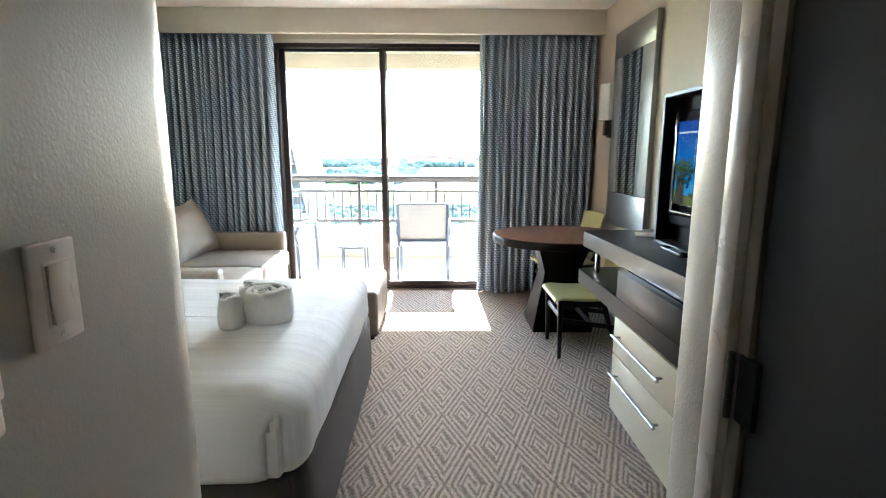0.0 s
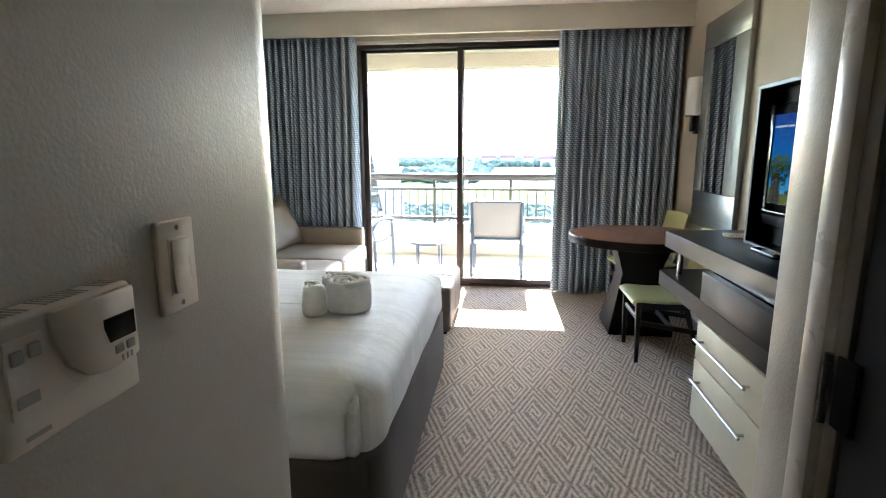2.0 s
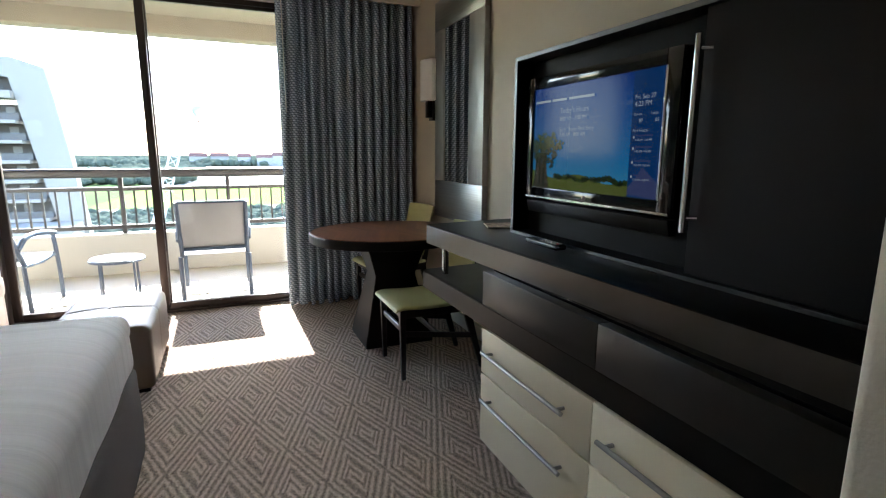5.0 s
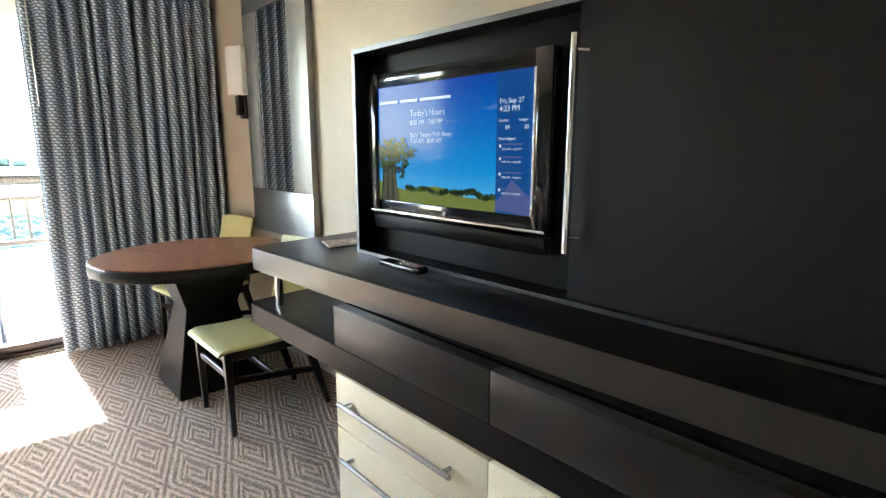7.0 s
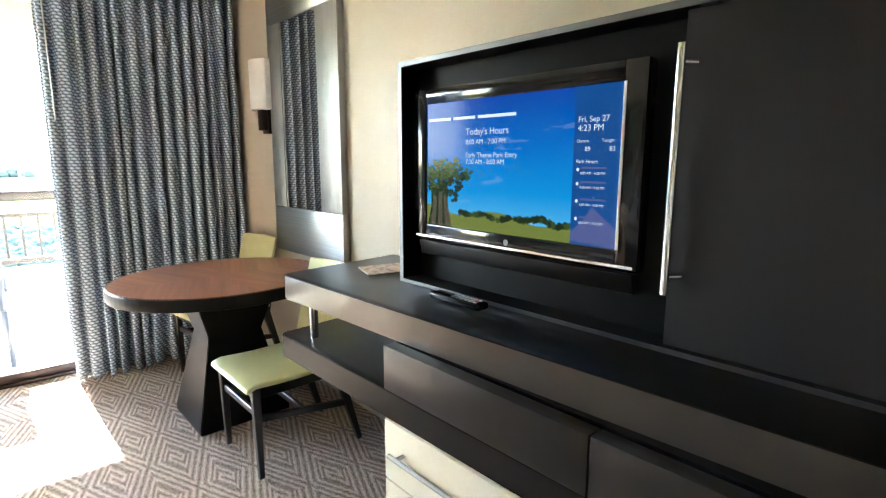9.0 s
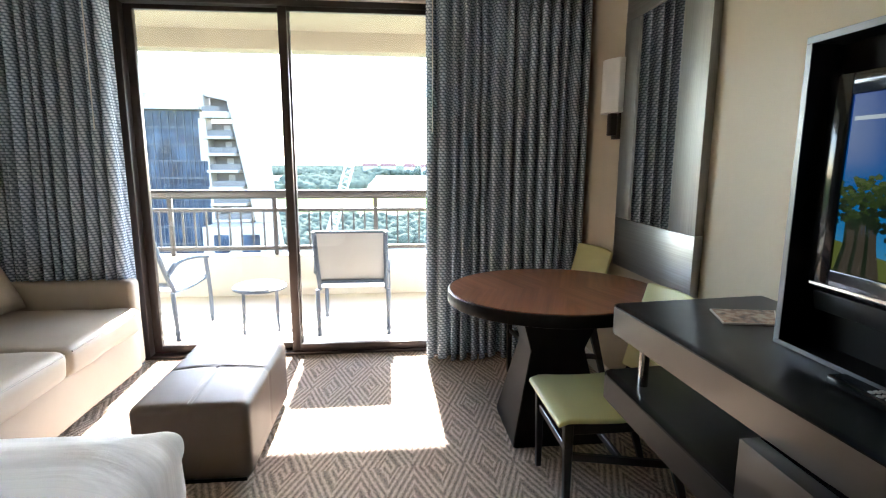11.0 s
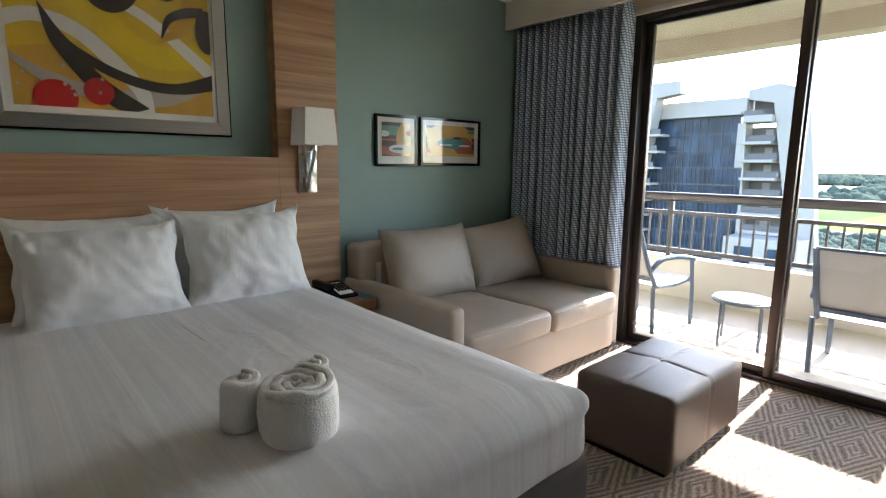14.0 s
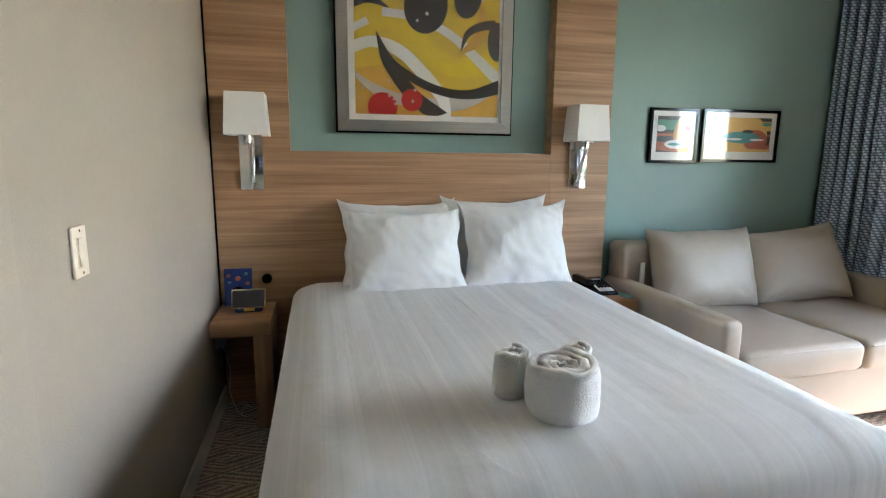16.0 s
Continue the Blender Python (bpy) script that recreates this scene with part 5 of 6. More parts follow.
rm = thing("remote_control", (1.36, 2.53, 0.89), "black television remote lying on the dresser top", "remote control")
b = rbox((1.335, 2.41, 0.8905), (1.385, 2.63, 0.912), 0.008, (4, 8, 2))
part("body", b, M_BLACK, rm)
for i in range(6):
    for j in range(3):
        part("button", box(1.342 + j * 0.013, 1.351 + j * 0.013, 2.43 + i * 0.019, 2.441 + i * 0.019, 0.911, 0.9145, 0.001, 1), I_RED if (i, j) == (0, 1) else I_GRY, rm)
mg = thing("magazine", (1.5, 3.1, 0.89), "folded colour brochure lying on the dresser top", "magazine")
b = prism([(1.375, 3.04), (1.53, 3.01), (1.625, 3.145), (1.425, 3.185)], "z", 0.8905, 0.896)
part("pages", b, I_WHT, mg)
nn = Nodes("brochure_print")
col = nn.ramp(nn.noise(nn.coord.outputs["Object"], 38, 5), [(0.35, (0.06, 0.03, 0.025)), (0.5, (0.35, 0.2, 0.13)), (0.62, (0.5, 0.42, 0.33))])
part("cover", prism([(1.38, 3.043), (1.526, 3.016), (1.617, 3.143), (1.428, 3.18)], "z", 0.896, 0.8968), nn.set(col, 0.3), mg, "printed cover photograph")

# ---- mirror and sconce on the cream wall ----
mr = thing("mirror", (1.72, 4.13, 0.778), "tall wall mirror in broad brushed steel frame", "mirror")
MY0, MY1 = 3.732, 4.532
for z0, z1 in ((0.778, 1.05), (2.122, 2.322)):
    part("frame_panel", box(1.692, XR - 0.002, MY0, MY1, z0, z1, 0.002), M_PANEL, mr)
part("frame_panel", box(1.692, XR - 0.002, MY0, 3.945, 1.052, 2.12, 0.002), M_STEEL_UP, mr)
part("frame_panel", box(1.692, XR - 0.002, 4.37, MY1, 1.052, 2.12, 0.002), M_STEEL_UP, mr)
gl = part("mirror_glass", box(1.70, XR - 0.003, 3.945, 4.37, 1.052, 2.12), M_MIRROR, mr, "mirror glass")
for y in (3.952, 4.363):
    part("bevel", box(1.6975, 1.701, y - 0.007, y + 0.007, 1.052, 2.12), M_STEEL_UP, gl)
sc = thing("wall_lamp", (1.70, 4.62, 1.47), "wall sconce with curved pale shade and dark bracket", "lamp")
pts = [(XR - 0.03, 4.51)]
for i in range(9):
    a = math.pi - i / 8 * math.pi
    pts.append((XR - 0.075 - 0.045 * math.sin(math.pi * i / 8), 4.51 + 0.22 * i / 8))
pts.append((XR - 0.03, 4.73))
part("shade", prism(pts, "z", 1.645, 1.94, 0.002, 1), M_SHADE, sc, "pale curved fabric shade")
part("bracket", box(XR - 0.04, XR + 0.0005, 4.575, 4.665, 1.50, 1.90, 0.003), M_BRONZE, sc, "dark bronze bracket")
part("finial", box(XR - 0.075, XR - 0.04, 4.59, 4.65, 1.52, 1.645, 0.004), M_BRONZE, sc)


# ---- dining table ----
tb = thing("dining_table", (1.195, 4.1, 0.0), "oval walnut table with black edge on a black pedestal", "table")
TC, TA, TBB = (1.195, 4.10), 0.53, 0.475


def table_wood():
    """Walnut laid in four quarters, the grain of each running its own way."""
    n = Nodes("walnut_quarters")
    sx = n.add("SeparateXYZ")
    n.put(sx.inputs[0], n.coord.outputs["Object"])
    qx, qy = n.math("GREATER_THAN", sx.outputs[0], 0.0), n.math("GREATER_THAN", sx.outputs[1], 0.0)
    same = n.math("COMPARE", qx, qy, 0.5)
    angle = n.math("MULTIPLY_ADD", same, 0.7, -0.35)
    r = n.add("VectorRotate", rotation_type="Z_AXIS")
    n.put(r.inputs["Vector"], n.coord.outputs["Object"])
    n.put(r.inputs["Angle"], angle)
    m = n.add("Mapping")
    n.put(m.inputs["Vector"], r.outputs[0])
    m.inputs["Scale"].default_value = (48, 1.8, 1)
    g = n.noise(m.outputs[0], 1.0, 6, 0.6)
    m2 = n.add("Mapping")
    n.put(m2.inputs["Vector"], r.outputs[0])
    m2.inputs["Scale"].default_value = (9, 0.3, 1)
    h = n.noise(m2.outputs[0], 1.0, 2)
    fac = n.math("ADD", n.math("MULTIPLY", g, 0.6), n.math("MULTIPLY", h, 0.4))
    col = n.ramp(fac, [(0.36, (0.185, 0.067, 0.033)), (0.5, (0.285, 0.114, 0.058)), (0.64, (0.375, 0.168, 0.089))])
    return n.set(col, n.math("MULTIPLY_ADD", g, 0.05, 0.26))


top = part("tabletop", ring(TC, TA, TBB, 0.685, 0.742, 80, 0.006), M_DTOP, tb, "black-edged table top")
part("veneer", ring((TC[0], TC[1]), TA - 0.012, TBB - 0.012, 0.742, 0.7455, 80), table_wood(), top, "walnut veneer laid in quarters")


def ped(levels):
    b = bmesh.new()
    rows = []
    for z, x0, x1, y0, y1 in levels:
        rows.append([b.verts.new(p) for p in ((x0, y0, z), (x1, y0, z), (x1, y1, z), (x0, y1, z))])
    for a, c in zip(rows, rows[1:]):
        for k in range(4):
            b.faces.new((a[k], a[(k + 1) % 4], c[(k + 1) % 4], c[k]))
    b.faces.new(rows[0][::-1])
    b.faces.new(rows[-1])
    bmesh.ops.recalc_face_normals(b, faces=b.faces[:])
    bmesh.ops.bevel(b, geom=b.edges[:], offset=0.004, segments=2, affect="EDGES", clamp_overlap=True)
    return b


part("pedestal", ped([(0.0, 0.965, 1.425, 3.90, 4.30), (0.03, 0.965, 1.425, 3.90, 4.30), (0.46, 1.06, 1.33, 3.985, 4.215), (0.685, 0.99, 1.40, 3.93, 4.27)]), M_DTOP, tb, "black hourglass pedestal")


# ---- dining chairs ----
def dining_chair():
    """Built round the origin: it looks along -x, with the seat's front edge at x = 0."""
    r = thing("dining_chair", (0, 0, 0), "black wooden dining chair with lime green seat and back", "chair", "chairs at the table")
    def seat_push(p, nrm):
        return Vector((0, 0, -0.022 * max(0, (0.06 - p.x) / 0.06) ** 2 - 0.012 * math.sin(math.pi * min(1, p.x / 0.44)) ))
    part("seat", rbox((0.0, -0.21, 0.415), (0.45, 0.21, 0.437), 0.010, (14, 8, 2), seat_push), M_LIME, r, "lime green vinyl seat", 70)
    def back_push(p, nrm):
        bend = 0.05 * (p.y / 0.2) ** 2
        return Vector((-bend + 0.26 * (p.z - 0.45), 0, 0))
    part("backrest", rbox((0.46, -0.195, 0.47), (0.478, 0.195, 0.845), 0.008, (2, 12, 10), back_push), M_LIME, r, "curved lime green backrest", 70)
    for y in (-0.185, 0.185):
        part("front_leg", bar((0.05, y, 0.0), (0.045, y, 0.41), 0.024, 0.024, w2=0.036, d2=0.032), M_DARK, r)
        b = bar((0.54, y, 0.0), (0.43, y, 0.38), 0.026, 0.024, w2=0.046, d2=0.03)
        bar((0.43, y, 0.37), (0.52, y * 0.8, 0.66), 0.044, 0.026, bm=b, w2=0.026, d2=0.02)
        part("rear_leg", b, M_DARK, r)
        part("side_rail", bar((0.05, y, 0.385), (0.44, y, 0.385), 0.022, 0.05), M_DARK, r)
        part("stretcher", bar((0.05, y, 0.27), (0.47, y, 0.21), 0.02, 0.03), M_DARK, r)
    part("front_rail", bar((0.045, -0.185, 0.385), (0.045, 0.185, 0.385), 0.02, 0.05), M_DARK, r)
    part("front_stretcher", bar((0.05, -0.185, 0.29), (0.05, 0.185, 0.29), 0.018, 0.03), M_DARK, r)
    part("cross_stretcher", bar((0.26, -0.185, 0.24), (0.26, 0.185, 0.24), 0.018, 0.03), M_DARK, r)
    part("rear_rail", bar((0.43, -0.185, 0.385), (0.43, 0.185, 0.385), 0.022, 0.05), M_DARK, r)
    return r


ch = dining_chair()
ch.location = (0.995, 3.57, 0)
ch2 = copy_thing(ch, pose(1.125, 4.62, 0, 0, 0, 8))

# ---- wall plates ----
def switch(kind):
    """A rocker switch in the plane x = 0, looking along +x."""
    r = thing("light_switch", (0, 0, 0), "ivory rocker light switch on the wall", "switch", "light switches")
    part("plate", rbox((0.0, -0.036, -0.058), (0.007, 0.036, 0.058), 0.003, (2, 2, 2)), M_PLASTIC, r)
    part("surround", box(0.007, 0.0085, -0.019, 0.019, -0.036, 0.036, 0.001), M_PLASTIC, r)
    part("rocker", prism([(0.0085, -0.033), (0.014, -0.033), (0.0105, 0.0), (0.0125, 0.033), (0.0085, 0.033)], "y", -0.0165, 0.0165, 0.001), M_PLASTIC, r)
    for z in (-0.048, 0.048):
        part("screw", tube((0.007, 0, z), (0.0085, 0, z), 0.0035, 12), M_CHROME, r)
    return r


sw = switch(0)
sw.location = (EXL + 0.0005, 0.655, 1.21)
copy_thing(sw, pose(-0.62, YN + 0.0005, 1.115, 0, 0, 90))

th = thing("thermostat", (EXL, 0.46, 1.115), "ivory plastic thermostat with display and vents", "thermostat")
TH0, TH1, TZ0, TZ1, TXF = 0.385, 0.535, 1.108, 1.222, EXL + 0.036
part("case", rbox((EXL + 0.0005, TH0, TZ0), (TXF, TH1, TZ1), 0.006, (4, 8, 6)), M_PLASTIC, th)
part("raised_front", prism([(0.435, TZ1 - 0.004), (0.437, 1.19), (0.446, 1.165), (0.465, 1.148), (0.49, 1.142), (TH1 - 0.004, 1.146), (TH1 - 0.004, TZ1 - 0.004)], "x", TXF - 0.002, TXF + 0.006, 0.003), M_PLASTIC, th, "raised curved front")
part("display", prism([(0.487, 1.185), (0.492, 1.170), (0.526, 1.170), (0.526, 1.194), (0.487, 1.194)], "x", TXF + 0.006, TXF + 0.0072), M_BLACK, th, "dark liquid crystal display")
part("cover_panel", prism([(0.393, 1.205), (0.428, 1.205), (0.436, 1.17), (0.455, 1.145), (0.455, 1.14), (0.393, 1.14)], "x", TXF - 0.001, TXF + 0.0015, 0.0008, 1), M_PLASTIC, th)
M_BTN = paint("grey_button", (0.42, 0.40, 0.36), 0.5)
for y, z in ((0.397, 1.19), (0.413, 1.192)):
    part("button", rbox((TXF, y, z - 0.006), (TXF + 0.004, y + 0.011, z + 0.006), 0.0018, (2, 2, 2)), M_BTN, th)
for y in (0.497, 0.512):
    part("button", rbox((TXF + 0.005, y, 1.156), (TXF + 0.008, y + 0.011, 1.165), 0.0015, (2, 2, 2)), M_BTN, th)
for i in range(3):
    part("slot", box(TXF + 0.0055, TXF + 0.0065, 0.505 + i * 0.006, 0.507 + i * 0.006, 1.147, 1.153), M_BTN, th)
part("window", box(TXF + 0.001, TXF + 0.0022, 0.398, 0.418, 1.148, 1.158), M_BTN, th)
part("text_bar", box(TXF - 0.0005, TXF + 0.0006, 0.402, 0.425, 1.118, 1.122), M_BTN, th)
for i in range(22):
    y = TH0 + 0.008 + i * 0.0062
    if i not in (6, 7, 16, 17):
        part("vent_slot", box(EXL + 0.008, TXF - 0.006, y, y + 0.0028, TZ1 - 0.0012, TZ1 + 0.0006), M_BTN, th)

# ---- balcony ----
BF, RY = -0.06, 7.27
bal = thing("balcony", (0, 6.4, BF), "pale rendered balcony with low wall and bronze railing", "balcony", kind="structure")
# Darker copy of the balcony render; the underside's shade is put into the colour.
M_SOFFIT = paint("shaded_soffit_render", (0.33, 0.29, 0.225), 0.85, 70, 0.4)
M_BFLOOR = paint("balcony_floor", (0.60, 0.55, 0.46), 0.75, 60, 0.5)
part("deck", box(-4.2, 4.0, YO, RY + 0.15, -0.3, BF), M_BFLOOR, bal, "pale coated concrete deck")
part("low_wall", box(-4.2, 4.0, RY - 0.07, RY + 0.13, BF, 0.375, 0.008), M_CONCRETE, bal, "cream rendered low wall")
part("soffit", box(-4.2, 4.0, YO, RY - 0.1, 2.64, 2.85), M_SOFFIT, bal, "cream rendered soffit, darkened for shade")
part("beam", box(-4.2, 4.0, RY - 0.1, RY + 0.16, 2.46, 2.85, 0.006), M_SOFFIT, bal, "cream rendered edge beam, darkened for shade")
part("end_wall", box(-4.35, -4.2, YO, RY + 0.15, -0.3, 2.85), M_CONCRETE, bal)
part("end_wall", box(4.0, 4.15, YO, RY + 0.15, -0.3, 2.85), M_CONCRETE, bal)
b = box(-4.2, XL - 0.2, YO - 0.25, YO, BF, 2.85)
box(XR + 0.2, 4.0, YO - 0.25, YO, BF, 2.85, bm=b)
part("facade", b, M_CONCRETE, bal)
M_RAIL = paint("rail_bronze", (0.040, 0.034, 0.034), 0.35, 150, 0.1)
rl = thing("railing", (0, RY, 0.375), "bronze metal railing with top pipe and balusters", "railing")
part("top_rail", rbox((-4.19, RY - 0.045, 0.975), (3.99, RY + 0.045, 1.07), 0.034, (40, 3, 3)), M_RAIL, rl)
part("mid_rail", box(-4.19, 3.99, RY - 0.02, RY + 0.02, 0.835, 0.875, 0.004), M_RAIL, rl)
part("bottom_rail", box(-4.19, 3.99, RY - 0.02, RY + 0.02, 0.425, 0.47, 0.004), M_RAIL, rl)
posts = [-1.896 + 1.06 * k for k in range(-2, 6)]
for x in posts:
    part("post", box(x - 0.022, x + 0.022, RY - 0.022, RY + 0.022, 0.37, 1.0, 0.003), M_RAIL, rl)
bal_me = None
for x in posts:
    for k in range(1, 9):
        xx = x + 1.06 * k / 9
        if xx > 3.95:
            continue
        if bal_me is None:
            o = part("baluster", box(-0.009, 0.009, RY - 0.009, RY + 0.009, 0.469, 0.837), M_RAIL, rl)
            bal_me = o.data
            o.location.x = xx
            base_o = o
        else:
            o = new("baluster", bal_me)
            o.parent = rl
            o.location.x = xx


M_SLING = cloth("mesh_sling", (0.42, 0.40, 0.385), 0.8, 260, 0.6, 0.03, 0.0, 0.0)


def patio_chair():
    """Built round the origin on the deck; it looks along +y."""
    r = thing("patio_chair", (0, 0, 0), "blue-grey metal patio chair with pale mesh sling", "chair", "chairs on the balcony")
    w = 0.285
    for s in (-1, 1):
        x = s * w
        b = wire([(x, 0.0, 0.0), (x, -0.02, 0.25), (x, -0.03, 0.40)], 0.018, 6)
        part("rear_leg", b, M_BLUEGREY, r)
        part("front_leg", wire([(x, 0.55, 0.0), (x, 0.54, 0.3), (x, 0.50, 0.60)], 0.018, 6), M_BLUEGREY, r)
        part("back_upright", wire([(x * 0.95, 0.02, 0.40), (x * 0.95, -0.10, 0.60), (x * 0.95, -0.23, 0.90)], 0.019, 6), M_BLUEGREY, r)
        part("arm", wire([(x, -0.08, 0.55), (x * 1.03, 0.05, 0.63), (x * 1.03, 0.30, 0.635), (x * 1.03, 0.52, 0.60)], 0.021, 8), M_BLUEGREY, r)
        part("seat_rail", wire([(x * 0.95, 0.0, 0.40), (x * 0.95, 0.28, 0.39), (x * 0.95, 0.54, 0.42)], 0.018, 6), M_BLUEGREY, r)
    part("rear_bar", bar((-w, -0.01, 0.46), (w, -0.01, 0.46), 0.03, 0.03), M_BLUEGREY, r)
    part("top_bar", bar((-w * 0.95, -0.225, 0.895), (w * 0.95, -0.225, 0.895), 0.02, 0.02), M_BLUEGREY, r)
    part("front_bar", bar((-w, 0.53, 0.40), (w, 0.53, 0.40), 0.025, 0.025), M_BLUEGREY, r)
    b = prism([(0.0, 0.47), (-0.10, 0.605), (-0.225, 0.885), (-0.222, 0.889), (-0.095, 0.608), (0.004, 0.473)], "x", -w * 0.93, w * 0.93)
    part("back_sling", b, M_SLING, r, "pale mesh back sling")
    part("seat_sling", prism([(0.0, 0.405), (0.28, 0.395), (0.54, 0.425), (0.54, 0.43), (0.28, 0.40), (0.0, 0.41)], "x", -w * 0.93, w * 0.93), M_SLING, r, "pale mesh seat sling")
    return r


pc = patio_chair()
pc.location = (0.075, 5.83, BF)
copy_thing(pc, pose(-1.60, 5.85, BF, 0, 0, -9))
pt = thing("side_table", (-0.735, 6.08, BF), "small round blue-grey metal patio table", "table")
part("top", ring((-0.735, 6.08), 0.205, 0.205, 0.315, 0.325, 48), paint("pale_top", (0.5, 0.52, 0.53), 0.4), pt, "pale table top")
part("rim", ring((-0.735, 6.08), 0.22, 0.22, 0.295, 0.3145, 48, 0.003), M_BLUEGREY, pt)
for k in range(4):
    a = math.pi / 4 + k * math.pi / 2 + 0.25
    part("leg", bar((-0.735 + 0.195 * math.cos(a), 6.08 + 0.195 * math.sin(a), BF), (-0.735 + 0.19 * math.cos(a), 6.08 + 0.19 * math.sin(a), 0.30), 0.018, 0.018), M_BLUEGREY, pt)

# ---- distance ----
GZ = -30.0
M_LAND = Nodes("land")
n = M_LAND
v = n.coord.outputs["Object"]
col = n.ramp(n.noise(v, 0.006, 6), [(0.35, (0.04, 0.065, 0.03)), (0.5, (0.06, 0.095, 0.04)), (0.65, (0.10, 0.125, 0.06))])
M_LAND = n.set(col, 1.0, Specular_IOR_Level=0.0)
M_LAWN = paint("lawn", (0.17, 0.25, 0.06), 1.0, 2.0, 0.2, 0.12, Specular_IOR_Level=0.0)
M_WATER = paint("lagoon", (0.42, 0.46, 0.47), 0.25, 0.3, 0.3, 0.05)
M_TREES = paint("tree_leaves", (0.085, 0.102, 0.078), 1.0, 1.2, 1.0, 0.5, depth=0.8, Specular_IOR_Level=0.0)
M_PAVE = paint("pale_paving", (0.30, 0.29, 0.27), 1.0, 2.0, 0.3, 0.1, Specular_IOR_Level=0.0)
solid("ground", box(-3500, 3500, 20, 4500, GZ - 1, GZ), M_LAND, "green wooded land reaching to the horizon", "ground", kind="structure")
solid("water", prism([(-60, 640), (40, 600), (400, 590), (900, 640), (900, 1170), (-500, 1190), (-420, 900)], "z", GZ + 0.02, GZ + 0.2), M_WATER, "pale bright lagoon beyond the lawn", "water", kind="structure")
solid("lawn", prism([(-70, 330), (60, 320), (300, 330), (300, 520), (60, 530), (-60, 500)], "z", GZ + 0.02, GZ + 0.15), M_LAWN, "sunlit green lawn beside the lagoon", "lawn", kind="structure")
solid("road", prism([(-120, 300), (300, 285), (300, 318), (-120, 326)], "z", GZ + 0.02, GZ + 0.2), M_PAVE, "pale road below the hotel", "road", kind="structure")
solid("road", prism([(-70, 535), (300, 540), (300, 585), (30, 590), (-60, 620)], "z", GZ + 0.02, GZ + 0.2), M_PAVE, "pale waterside road", "road", kind="structure")
solid("pavement", prism([(0, 120), (90, 110), (120, 190), (20, 200)], "z", GZ + 0.02, GZ + 0.2), M_PAVE, "pale parking ground between trees", "pavement", kind="structure")


def woods(name, count, area, size, seed, label):
    """Crowns of many leafy clumps, uneven in height."""
    rnd = random.Random(seed)
    base = bmesh.new()
    bmesh.ops.create_icosphere(base, subdivisions=1, radius=1.0)
    tv_, tf = [v.co.copy() for v in base.verts], [[v.index for v in f.verts] for f in base.faces]
    base.free()
    vs, fs = [], []
    for _ in range(count):
        x, y = area(rnd)
        s = size * rnd.uniform(0.6, 1.4)
        h = rnd.uniform(0.5, 1.0)
        o, k = Vector((x, y, GZ + s * h * 0.9)), len(vs)
        sd = rnd.uniform(0, 50)
        for co in tv_:
            r = 1 + 0.45 * noise.noise(co * 2.2 + Vector((sd, 0, 0))) + 0.3 * noise.noise(co * 5 + Vector((0, sd, 0)))
            vs.append(o + Vector((co.x * s * r, co.y * s * r, co.z * s * h * r)))
        fs += [[k + i for i in f] for f in tf]
    me = bpy.data.meshes.new(name)
    me.from_pydata(vs, [], fs)
    me.materials.append(M_TREES)
    smooth(me, 80)
    ob = new(name, me)
    return tagged(ob, label, "trees", kind="stuff")


woods("woods", 9000, lambda r: (r.uniform(-700, 900), 1200 + 1300 * r.random() ** 1.4), 7, 4, "dark green woods along the far shore")
woods("woods", 4500, lambda r: (r.uniform(-75, 260), r.uniform(190, 285)), 2.3, 6, "round green trees below the hotel")
woods("woods", 500, lambda r: (r.uniform(-140, -30), r.uniform(540, 1000)), 5.5, 9, "green trees on the near shore")
woods("woods", 500, lambda r: (r.uniform(45, 260), r.uniform(340, 430)), 3.6, 12, "green trees beside the lawn")

# far resort buildings
M_FARWALL = paint("far_wall", (0.30, 0.29, 0.28), 0.8, 1.0, 0.1)
M_FARROOF = paint("far_roof", (0.16, 0.075, 0.06), 0.8, 1.0, 0.1)
rnd = random.Random(21)
for i in range(9):
    x, y, w, h = -40 + i * 42 + rnd.uniform(-12, 12), 1230 + rnd.uniform(-30, 60), rnd.uniform(26, 40), rnd.uniform(16, 24)
    far = thing("resort_building", (x, y, GZ), "distant pale hotel with red gabled roof", "building", "hotels across the lagoon")
    part("wall", box(x - w / 2, x + w / 2, y - 8, y + 8, GZ, GZ + h), M_FARWALL, far)
    part("roof", prism([(y - 9, GZ + h), (y + 9, GZ + h), (y, GZ + h + 8)], "x", x - w / 2 - 1, x + w / 2 + 1), M_FARROOF, far)
    if i == 5:
        part("turret", tube((x, y, GZ + h), (x, y, GZ + h + 22), 4, 10, r2=0.6), M_FARROOF, far)


